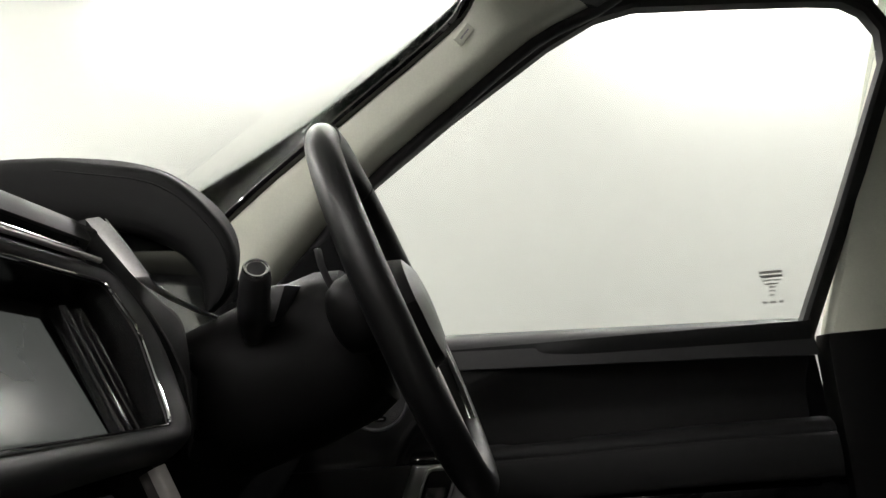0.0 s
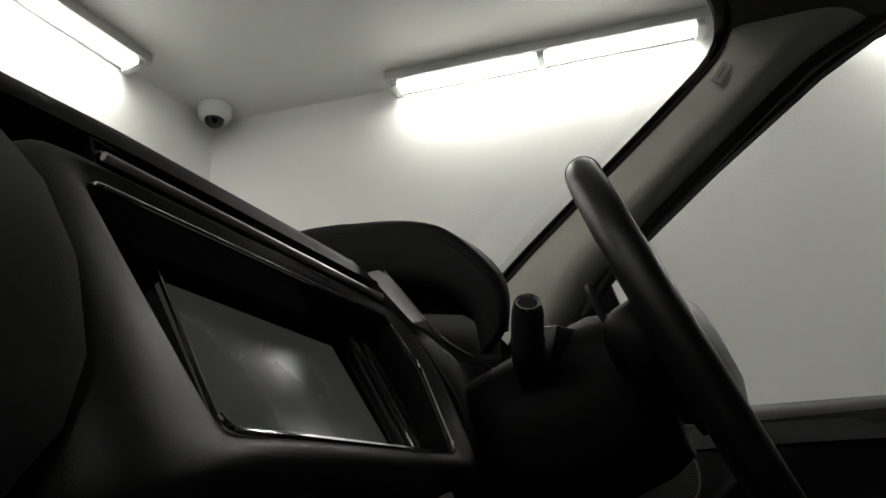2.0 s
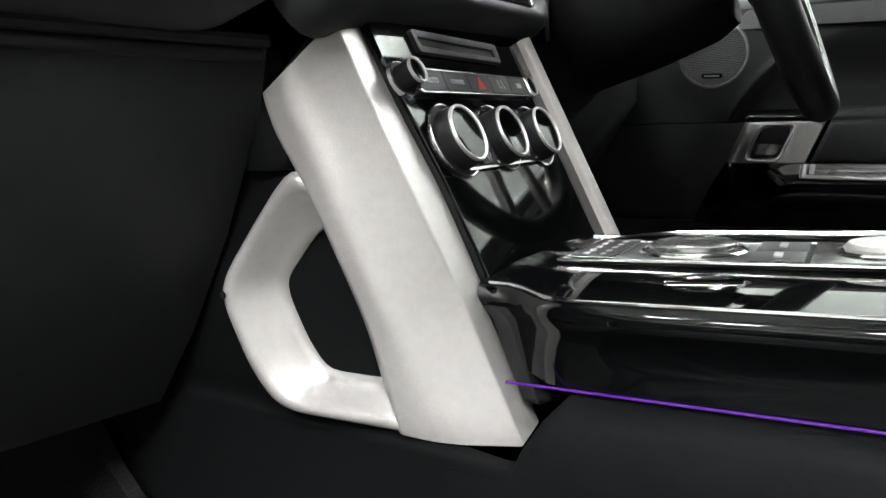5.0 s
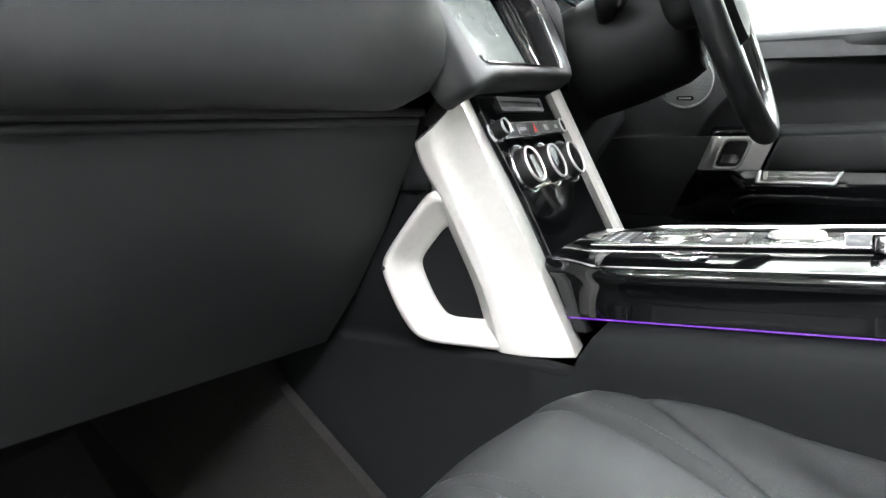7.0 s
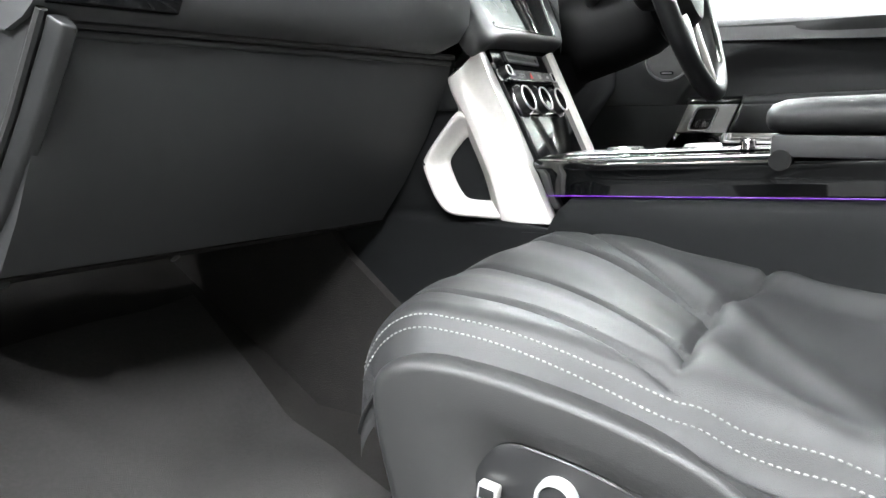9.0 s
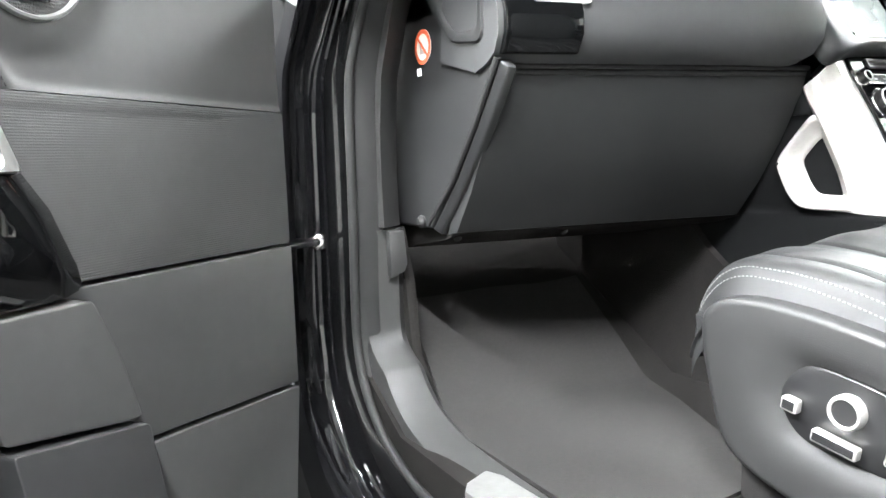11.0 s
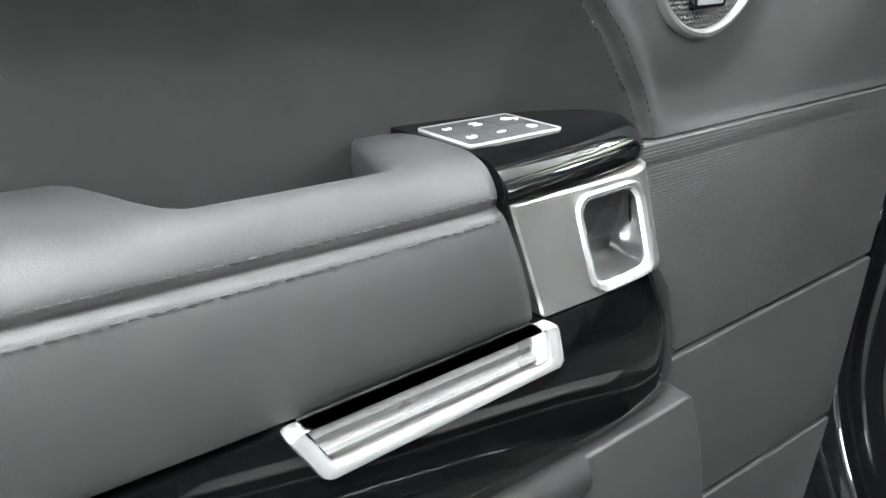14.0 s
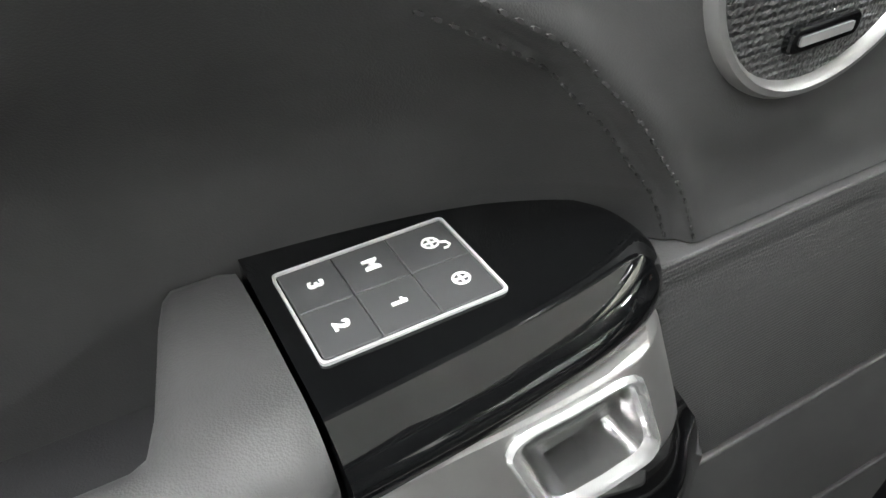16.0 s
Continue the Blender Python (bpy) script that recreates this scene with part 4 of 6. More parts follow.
# centre vents between screen and roll
for x0, x1 in ((-0.128, -0.006), (0.006, 0.122)):
    vy = lambda z, d=0.0: 0.0985 + (z - 1.2125) * 0.4 + d
    v = part("vent", frame_plate([V(x, vy(z), z) for x, z in ((x0, 1.2025), (x1, 1.2025), (x1, 1.2225), (x0, 1.2225))], [V(x, vy(z), z) for x, z in ((x0 + 0.0015, 1.2042), (x1 - 0.0015, 1.2042), (x1 - 0.0015, 1.2212), (x0 + 0.0015, 1.2212))], (0, 0.02, 0.0)), DARKGLOSS, dash, "narrow centre air vent")
    part("duct", box((x0, 0.124, 1.200), (x1, 0.128, 1.226)), DARK, v)
    part("blade", loft([[V(x, vy(1.2125, q), 1.2125 + w) for q, w in ((-0.002, -0.0006), (-0.002, 0.0012), (0.014, 0.0022), (0.014, 0.0012))] for x in (x0 + 0.002, x1 - 0.002)]), PLASTIC, v)
    part("chrome_edge", sweep([V(x0 + 0.002, vy(1.2125, -0.0024), 1.2128), V(x1 - 0.002, vy(1.2125, -0.0024), 1.2128)], 0.0007, 6), CHROME, v, "thin chrome edge of the vent blade")
    for k in range(4):
        x = x1 - 0.006 - 0.0052 * k
        part("slat", loft([[V(x + 0.010 * (z - 1.2025) / 0.02, vy(z, 0.002), z), V(x + 0.0012 + 0.010 * (z - 1.2025) / 0.02, vy(z, 0.002), z), V(x + 0.0012, vy(z, 0.016), z), V(x, vy(z, 0.016), z)] for z in (1.2045, 1.2210)]), SATINDARK, v)


def screen_pt(x, z, deep=0.0):
    """A point on the leaning plane of the screen surround."""
    return V(x, 0.027 + (z - 1.079) * 0.56 + deep * 0.87, z - deep * 0.49)


outer = [(-0.182, 1.203), (0.162, 1.203), (0.180, 1.15), (0.146, 1.066), (0.06, 1.064), (-0.115, 1.0560), (-0.174, 1.040), (-0.176, 1.11)]
inner = [(-0.139, 1.188), (0.131, 1.188), (0.142, 1.15), (0.113, 1.080), (0.06, 1.0785), (-0.06, 1.0755), (-0.108, 1.0735), (-0.124, 1.130)]
N = lambda pts, deep=0.0, r=0.012: [screen_pt(p.x, p.y, deep) for p in round_poly([V(a, b, 0) for a, b in pts], r, 5)]
blend = lambda k: [(a[0] + (b[0] - a[0]) * k, a[1] + (b[1] - a[1]) * k) for a, b in zip(inner, outer)]
well = [(a * 0.97, 1.13 + (b - 1.13) * 0.97) for a, b in inner]
su = part("screen_surround", loft([N(blend(k), d, r) for k, d, r in ((0.0, 0.020, 0.010), (0.0, 0.001, 0.010), (0.05, -0.0022, 0.011), (0.18, -0.0042, 0.013), (0.40, -0.0062, 0.018), (0.62, -0.0062, 0.022), (0.80, -0.0036, 0.025), (0.93, 0.0030, 0.028), (1.0, 0.012, 0.030), (1.0, 0.026, 0.030))], caps=False), SHADEHIDE, dash, "black soft rounded screen surround", angle=70)
rim = N([inner[7], inner[0], inner[1], inner[2], inner[3], inner[4], inner[5], inner[6]], -0.0030, 0.010)
part("chrome_line", sweep(rim[8:-1], 0.0015, 8), CHROME, su, "thin chrome line")
part("well", loft([N(inner, 0.0, 0.010), N(well, 0.030, 0.010)], caps=False), DARKGLOSS, su, "gloss black well")
part("well_floor", prism(N(well, 0.030, 0.010), (0, 0.004, -0.002)), DARKGLOSS, su)
part("display", prism([screen_pt(x, z, 0.024) for x, z in ((-0.077, 1.174), (0.076, 1.170), (0.086, 1.090), (-0.071, 1.091))], (0, 0.004, -0.002), 0.0008), SCREEN, su, "dark glass display")
part("side_rib", sweep([screen_pt(-0.082, 1.176, 0.020), screen_pt(-0.079, 1.081, 0.020)], 0.0013, 8), CHROME, su, "thin bright edge beside the display")
for x in (0.092, 0.112):
    part("side_rib", loft([[screen_pt(x + a + 0.006 * (1.176 - z), z, 0.018 + q) for a, q in ((-0.006, 0.006), (-0.004, -0.003), (0.003, -0.005), (0.007, 0.006))] for z in (1.176, 1.15, 1.11, 1.082)], bevel=0.0015), DARKGLOSS, su, "glossy upright rib")

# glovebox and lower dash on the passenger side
gb = part("glovebox_lid", loft([[V(x, dash_y(x) + q, z) for q, z in ((0.010, 1.031), (0.018, 0.998), (0.050, 0.93), (0.085, 0.87), (0.125, 0.815), (0.15, 0.81), (0.12, 0.90), (0.06, 1.01))] for x in (-0.636, -0.632, -0.5, -0.35, -0.22, -0.165)]), SHADEHIDE, dash, "plain dark glovebox lid")
part("lid_gap", sweep([V(x, dash_y(x) + 0.005, 1.0320) for x in (-0.632, -0.5, -0.35, -0.22, -0.17)], 0.0035, 8), DARK, dash)
part("lid_lip", sweep([V(x, dash_y(x) + 0.0110, 1.0255) for x in (-0.632, -0.5, -0.35, -0.22, -0.17)], 0.0040, 10), SHADEHIDE, gb, "padded top edge of the glovebox")
part("under_dash", loft([[V(x, dash_y(x) + q, z) for q, z in ((0.13, 0.812), (0.17, 0.80), (0.35, 0.77), (0.50, 0.80), (0.45, 1.0), (0.15, 0.95))] for x in (-0.632, -0.4, -0.15)]), CARPET, dash)
for x in (-0.62, -0.45):
    part("clip", lathe(((0.0, 0), (0.006, 0), (0.006, 0.002), (0.003, 0.003), (0, 0.003)), facing(V(x, dash_y(x) + 0.155, 0.803), (0, -0.7, -0.7)), 14), GREYPLASTIC, dash)
# end cap of the dash by the door, with its gap, bolt and sticker
cap = part("end_cap", prism([V(-0.634, y, z) for y, z in ((0.165, 1.215), (0.150, 1.12), (0.138, 1.040), (0.175, 0.985), (0.240, 0.905), (0.315, 0.818), (0.60, 0.815), (0.64, 0.95), (0.64, 1.235), (0.26, 1.250), (0.20, 1.240))], (-0.016, 0, 0), 0.005, 3), ENDTRIM, dash, "dark side cover of the dashboard")
part("groove", sweep([V(-0.6485, y, z) for y, z in ((0.133, 1.040), (0.190, 0.962), (0.255, 0.885), (0.325, 0.824))], 0.0045, 8), DARK, cap)
part("bevel_edge", loft([[V(-0.6475, y + 0.004, z + 0.003), V(-0.641, y - 0.007, z - 0.005), V(-0.630, y - 0.009, z - 0.007), V(-0.625, y + 0.012, z + 0.006)] for y, z in ((0.1265, 1.0330), (0.137, 1.016), (0.185, 0.952), (0.240, 0.885), (0.312, 0.814))], bevel=0.003, segs=3), ENDTRIM, cap)
rec = [(0.330, 1.205), (0.305, 1.150), (0.272, 1.110), (0.232, 1.069), (0.150, 1.057), (0.150, 1.205)]
ins = [(0.300, 1.205), (0.282, 1.160), (0.258, 1.118), (0.224, 1.081), (0.166, 1.078), (0.166, 1.205)]
rc = lambda pts, r, x: [V(x, p.x, p.y) for p in round_poly([V(a, b, 0) for a, b in pts], r, 4)]
part("recess_panel", loft([rc(rec, 0.02, -0.640), rc(rec, 0.02, -0.6515), rc([(y * 0.95 + 0.225 * 0.05, z * 0.95 + 1.14 * 0.05) for y, z in rec], 0.02, -0.6585), rc([(y * 0.4 + a * 0.6, z * 0.4 + b * 0.6) for (y, z), (a, b) in zip(rec, ins)], 0.018, -0.6590), rc(ins, 0.016, -0.6560), rc([(y * 0.9 + 0.225 * 0.1, z * 0.9 + 1.14 * 0.1) for y, z in ins], 0.016, -0.6512)]), ENDTRIM, cap, "grey moulded side panel with a recess")
part("bolt", lathe(((0.0, 0.0), (0.010, 0.0), (0.010, 0.004), (0.005, 0.008), (0.0, 0.008)), facing(V(-0.650, 0.344, 0.827), (-1, 0, 0)), 14), GREYPLASTIC, cap)
stk = tagged(finish("warning_sticker", lathe(((0.0, 0.0), (0.0245, 0.0), (0.0245, 0.0008), (0.0, 0.0008)), facing(V(-0.6505, 0.322, 1.080), (-1, 0, 0)), 30), WHITEPR), "round white airbag warning sticker with an orange ban ring", "sticker")
m = facing(V(-0.6505, 0.322, 1.080), (-1, 0, 0))
cir = lambda r: [m @ V(r * math.cos(t), r * math.sin(t), 0.001) for t in (2 * math.pi * k / 30 for k in range(30))]
part("ban_ring", frame_plate(cir(0.0245), cir(0.0185), (-0.0004, 0, 0)), ORANGE, stk, "orange ban ring")
part("ban_bar", box((-0.0185, -0.002, 0.001), (0.0185, 0.002, 0.0016), m=m @ pose(0, 0, 0, 0, 0, 135)), ORANGE, stk)
part("pictogram", box((-0.008, -0.010, 0.0009), (-0.003, 0.006, 0.0013), m=m), GREYPR, stk)
part("pictogram", box((-0.003, -0.010, 0.0009), (0.010, -0.004, 0.0013), m=m), GREYPR, stk)
tagged(finish("label", box((-0.006, -0.0055, 0), (0.006, 0.0055, 0.0008), m=facing(V(-0.6505, 0.336, 1.046), (-1, 0, 0))), WHITEPR), "small square white paper label", "label")

# gloss end strip and side vent on the passenger side
part("gloss_end", loft([[V(x, dash_y(x) + q, z) for q, z in ((-0.0185, 1.044), (-0.030, 1.066), (-0.030, 1.092), (-0.017, 1.132), (0.0, 1.16), (0.03, 1.16), (0.03, 1.04))] for x in (-0.648, -0.640, -0.58, -0.547)], bevel=0.002), GLOSS, dash, "piano black end panel")
vp = lambda x, z, d=0.0: V(x, dash_y(x) - 0.032 + (z - 1.092) * 0.42 + d, z)
vo = [(-0.612, 1.103), (-0.532, 1.103), (-0.540, 1.200), (-0.628, 1.200)]
vi = [(-0.602, 1.110), (-0.541, 1.110), (-0.548, 1.193), (-0.616, 1.193)]
VR = lambda pts, r, d=0.0: [vp(p.x, p.y, d) for p in round_poly([V(a, b, 0) for a, b in pts], r, 4)]
vt = part("side_vent", frame_plate(VR(vo, 0.008), VR(vi, 0.006), (0, 0.03, 0), 0.0015), SATIN, dash, "silver framed side air vent")
part("duct", prism(VR(vi, 0.006, 0.024), (0, 0.004, 0)), DARK, vt)
for k in range(6):
    z = 1.117 + 0.0135 * k
    part("slat", loft([[vp(-0.612, z, -0.001), vp(-0.544, z, -0.001), vp(-0.544, z + 0.004, -0.001), vp(-0.612, z + 0.004, -0.001)], [vp(-0.612, z + 0.003, 0.018), vp(-0.544, z + 0.003, 0.018), vp(-0.544, z + 0.006, 0.018), vp(-0.612, z + 0.006, 0.018)]]), SATIN, vt)

# ---- instrument hood and cluster ----
hood = [(0.40, 1.335), (0.27, 1.345), (0.18, 1.340), (0.115, 1.325), (0.070, 1.298), (0.040, 1.265), (0.030, 1.235), (0.034, 1.200)]
under = [(0.40, 1.22), (0.27, 1.235), (0.17, 1.262), (0.135, 1.268), (0.105, 1.258), (0.072, 1.238), (0.060, 1.222), (0.058, 1.200)]
end_top = [(0.40, 1.320), (0.27, 1.334), (0.20, 1.331), (0.16, 1.323), (0.10, 1.310), (0.070, 1.294), (0.045, 1.269), (0.026, 1.244), (0.0175, 1.221), (0.0185, 1.200), (0.027, 1.184), (0.040, 1.173)]
end_low = [(0.40, 1.255), (0.27, 1.262), (0.20, 1.264), (0.16, 1.261), (0.120, 1.252), (0.090, 1.240), (0.066, 1.225), (0.054, 1.210), (0.049, 1.198), (0.048, 1.188), (0.047, 1.180), (0.044, 1.173)]
curve = lambda pts: spline([V(y, z, 0) for y, z in pts], 30)
main = curve(hood) + curve(under)[::-1]
tip = curve(end_top) + curve(end_low)[::-1]
core = [(p + tip[-1 - i]) / 2 for i, p in enumerate(tip)]
rings = [[V(x, *p.lerp(c, k).xy) for p, c in zip(tip, core)] for x, k in ((0.2135, 0.80), (0.2140, 0.45), (0.2155, 0.22), (0.2185, 0.07), (0.2230, 0.0))]
rings += [[V(x, *p.lerp(q, k).xy) for p, q in zip(tip, main)] for x, k in ((0.232, 0.35), (0.245, 0.8), (0.262, 1.0))]
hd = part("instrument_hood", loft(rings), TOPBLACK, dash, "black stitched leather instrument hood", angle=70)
crest = [(p.x, p.y) for p in curve(hood) if p.y > 1.300]
bow = lambda x: 0.36 * max(0.0, x - 0.275)
part("hood_top", loft([[V(x, y + bow(x), z - d) for y, z in crest] + [V(x, y + bow(x), z - d - 0.014) for y, z in reversed(crest)] for x, d in ((0.255, 0.0), (0.30, -0.004), (0.38, -0.006), (0.46, -0.004), (0.52, 0.0), (0.545, 0.012), (0.56, 0.05))]), TOPBLACK, hd)
part("hood_cheek", loft([[V(x, p.x + bow(x), p.y - d) for p in main] for x, d in ((0.54, 0.006), (0.56, 0.03))]), TOPBLACK, hd)
part("bay_wall", box((0.224, 0.165, 1.10), (0.232, 0.45, 1.275), 0.002), TOPBLACK, hd)
part("bay_back", box((0.224, 0.200, 1.10), (0.56, 0.215, 1.315), 0.002), TOPBLACK, hd)
part("piping", sweep([V(0.2148, *p.lerp(c, 0.42).xy) for p, c in list(zip(tip, core))[6:28]], 0.0011, 8), TOPBLACK, hd, "stitched piping line")
part("cluster_screen", prism([V(x, 0.115 + (z - 1.17) * 0.3, z) for x, z in ((0.232, 1.125), (0.53, 1.125), (0.53, 1.275), (0.232, 1.275))], (0, 0.02, 0)), CLUSTER, dash, "glassy instrument display")
part("cluster_tray", prism([V(x, y, z) for x, y, z in ((0.225, 0.085, 1.145), (0.54, 0.085, 1.145), (0.54, 0.15, 1.15), (0.225, 0.15, 1.15))], (0, 0, -0.02), 0.004), TOPBLACK, dash)
rings = []
for (x, y, z), (a, b, c) in (((0.2095, 0.1505, 1.265), (0.2165, 0.1390, 1.2680)), ((0.2085, 0.1270, 1.2360), (0.2145, 0.1160, 1.2390)), ((0.2070, 0.1037, 1.2076), (0.2125, 0.0935, 1.2085)), ((0.2150, 0.0960, 1.2010), (0.2180, 0.0915, 1.2020)), ((0.2450, 0.0890, 1.1915), (0.2460, 0.0865, 1.1930)), ((0.2800, 0.0810, 1.1840), (0.2805, 0.0790, 1.1855)), ((0.3330, 0.0775, 1.1795), (0.3333, 0.0755, 1.1810))):
    rings.append([V(x, y, z), V(a, b, c), V(a + 0.002, b + 0.003, c), V(x + 0.002, y + 0.003, z)])
part("silver_blade", loft(rings, bevel=0.0004), BLADE, dash, "satin silver blade beside the instruments")
part("blade_line", sweep([r[1] + V(-0.0006, -0.0006, 0.0006) for r in rings], 0.0007, 6), CHROME, dash, "thin bright edge of the blade")
SIDE_L = spline([screen_pt(*p) for p in ((0.152, 1.212, 0.012), (0.170, 1.18, 0.004), (0.176, 1.15, 0.003), (0.164, 1.10, 0.004), (0.146, 1.062, 0.012))], 24)
SIDE_R = spline([V(*p) for p in ((0.2075, 0.150, 1.264), (0.2065, 0.103, 1.207), (0.2140, 0.083, 1.186), (0.2180, 0.064, 1.160), (0.2050, 0.050, 1.085))], 24)
part("hood_side", surface(lambda a, b: SIDE_L[round(a * 23)].lerp(SIDE_R[round(a * 23)], b) + V(-0.001, -0.002, 0.001) * math.sin(math.pi * b), 23, 10, shift=(0.012, 0.03, 0)), TOPBLACK, dash, "black trim between screen and instruments", angle=70)
part("groove", sweep([SIDE_L[k].lerp(SIDE_R[k], 0.30) + V(-0.0012, -0.0022, 0.001) for k in range(2, 22)], 0.0009, 6), DARK, dash)
part("dash_core", box((-0.215, 0.105, 1.005), (-0.10, 0.30, 1.17), 0.01), TOPBLACK, dash)
# driver side: knee panel and lower dash
part("driver_fascia", loft([[V(x, y + q, z) for q, z in ((0.03, 1.06), (-0.01, 1.075), (-0.01, 1.12), (0.03, 1.16), (0.06, 1.20), (0.12, 1.20), (0.12, 1.0))] for x, y in ((0.17, 0.06), (0.24, 0.085), (0.40, 0.09), (0.58, 0.10), (0.70, 0.13), (0.75, 0.16))]), DASHLEATHER, dash)
part("knee_panel", loft([[V(x, y + q, z) for q, z in ((0.0, 1.065), (0.0, 1.02), (0.06, 0.93), (0.13, 0.84), (0.18, 0.84), (0.14, 1.05))] for x, y in ((0.150, 0.055), (0.2, 0.065), (0.30, 0.06), (0.5, 0.07), (0.66, 0.09), (0.74, 0.12))]), LEATHERSOFT, dash)

# ---- centre stack ----
stack = thing("centre_stack", "piano black centre stack with dials between silver pillars", "centre stack", at=(0, 0.02, 0.9))
SN, SH = V(0, -0.905, 0.4254), V(0, -0.4254, -0.905)


def stk_pt(x, h, out=0.0):
    """On the leaning face: h along it from the top, out towards the seats."""
    return V(x, 0.0285, 1.044) + SH * h + SN * out


def stk_ring(outline, r, out, n=4):
    return [stk_pt(p.x, p.y, out) for p in round_poly([V(a, b, 0) for a, b in outline], r, n)]


FACE = ((-0.1135, -0.014), (0.104, -0.014), (0.104, 0.164), (-0.0982, 0.164), (-0.0982, 0.135), (-0.1005, 0.095), (-0.1062, 0.060), (-0.1105, 0.031))
part("face", loft([stk_ring(FACE, 0.002, -0.03), stk_ring(FACE, 0.002, -0.001), stk_ring([(x * 0.995, h * 0.995 + 0.0004) for x, h in FACE], 0.002, 0.0)]), GLOSS, stack, "piano black face")
# disc slot
SLOT_O, SLOT_I = ((-0.074, -0.001), (0.041, -0.001), (0.039, 0.0145), (-0.073, 0.0145)), ((-0.068, 0.0035), (0.035, 0.0035), (0.034, 0.0095), (-0.067, 0.0095))
sl = part("disc_slot", frame_plate(stk_ring(SLOT_O, 0.003, 0.0035), stk_ring(SLOT_I, 0.0015, 0.0025), -SN * 0.006, 0.0008), PLASTIC, stack, "disc slot surround")
part("slot", prism(stk_ring(SLOT_I, 0.0015, 0.0008), -SN * 0.001), DARK, sl)
# button row with its chrome frame
ROW_O, ROW_I = ((-0.0915, 0.0262), (0.0680, 0.0245), (0.0680, 0.0405), (-0.0915, 0.0425)), ((-0.0900, 0.0275), (0.0665, 0.0258), (0.0665, 0.0392), (-0.0900, 0.0411))
row = part("button_frame", frame_plate(stk_ring(ROW_O, 0.003, 0.0042), stk_ring(ROW_I, 0.002, 0.0042), -SN * 0.006, 0.0005), CHROME, stack, "chrome framed row of buttons")
for k in range(5):
    x0, x1 = -0.0899 + 0.03128 * k, -0.0899 + 0.03128 * (k + 1) - 0.0005
    ht, hb = lambda x: 0.0276 - 0.0109 * (x + 0.09), lambda x: 0.0410 - 0.0121 * (x + 0.09)
    b = part("button", prism([stk_pt(x0, ht(x0), 0.0036), stk_pt(x1, ht(x1), 0.0036), stk_pt(x1, hb(x1), 0.0036), stk_pt(x0, hb(x0), 0.0036)], -SN * 0.005, 0.0005, 1), PLASTIC, row)
    mm = facing(stk_pt((x0 + x1) / 2, (ht(x0) + hb(x1)) / 2, 0.0038), SN)
    if k == 2:
        part("hazard_sign", prism([mm @ V(*p, 0) for p in ((-0.0052, -0.0042), (0.0052, -0.0042), (0.0, 0.0050))], SN * 0.0005), RED, b, "red warning triangle")
    elif k == 0:
        words("AUTO", mm, 0.0050, GREYPR, b)
    elif k == 1:
        words("CLIMATE", mm, 0.0042, GREYPR, b)
    elif k == 3:
        for dx in (-0.0036, 0.0026):
            part("icon", sweep([mm @ V(dx + a, c, 0.0002) for a, c in ((0.0, 0.0032), (0.0003, -0.0006), (0.0008, -0.0022), (0.0030, -0.0026))], 0.0006, 6), GREYPR, b, "seat sign")
    else:
        part("icon", box((-0.0042, -0.0018, 0), (0.0042, 0.0018, 0.0004), m=mm), GREYPR, b)


def dial(name, x, h, r, base, tall, label):
    """A rubber sided dial: wide chrome foot ring, tapering body, bright rim and glossy cap."""
    mm = facing(stk_pt(x, h), SN)
    d = part(name, lathe(((base * 0.94, 0.0), (base * 0.94, 0.0008), (r * 1.06, 0.0012), (r * 1.035, tall * 0.6), (r * 1.01, tall - 0.0022), (r * 0.97, tall - 0.0008)), mm, 48), RUBBERDARK, stack, label)
    part("rim", lathe(((r * 0.89, tall - 0.0016), (r * 0.99, tall - 0.0016), (r * 1.0, tall - 0.0006), (r * 0.965, tall + 0.0006), (r * 0.915, tall + 0.0005), (r * 0.89, tall - 0.0004)), mm, 48), SATIN, d, "bright silver rim")
    part("cap", lathe(((0.0, tall - 0.001), (r * 0.90, tall - 0.001), (r * 0.90, tall - 0.0006), (0.0, tall - 0.0004)), mm, 48), GLOSS, d, "gloss black cap")
    part("collar", lathe(((base * 0.935, -0.001), (base, -0.001), (base, 0.0014), (base * 0.98, 0.0022), (base * 0.95, 0.0021), (base * 0.935, 0.0012)), mm, 48), CHROME, d, "thin chrome foot ring")
    return d


DIALS = (-0.0735, -0.0125, 0.0475)
for x in DIALS:
    dial("climate_dial", x, 0.0725, 0.0184, 0.0243, 0.0125, "rubber sided climate dial")
dial("volume_knob", -0.1025, 0.0335, 0.0078, 0.0112, 0.0130, "small volume knob")
dial("tuning_knob", 0.0785, 0.0310, 0.0082, 0.0095, 0.0035, "small flat tuning knob")
PL_O, PL_I = ((-0.0735, 0.0525), (0.0475, 0.0515), (0.0475, 0.0925), (-0.0735, 0.0930)), ((-0.0735, 0.0540), (0.0475, 0.0530), (0.0475, 0.0910), (-0.0735, 0.0915))
dp = part("dial_plate", frame_plate(stk_ring(PL_O, 0.002, 0.003), stk_ring(PL_I, 0.002, 0.003), -SN * 0.004, 0.0006), CHROME, stack, "chrome lines above and below the dials")
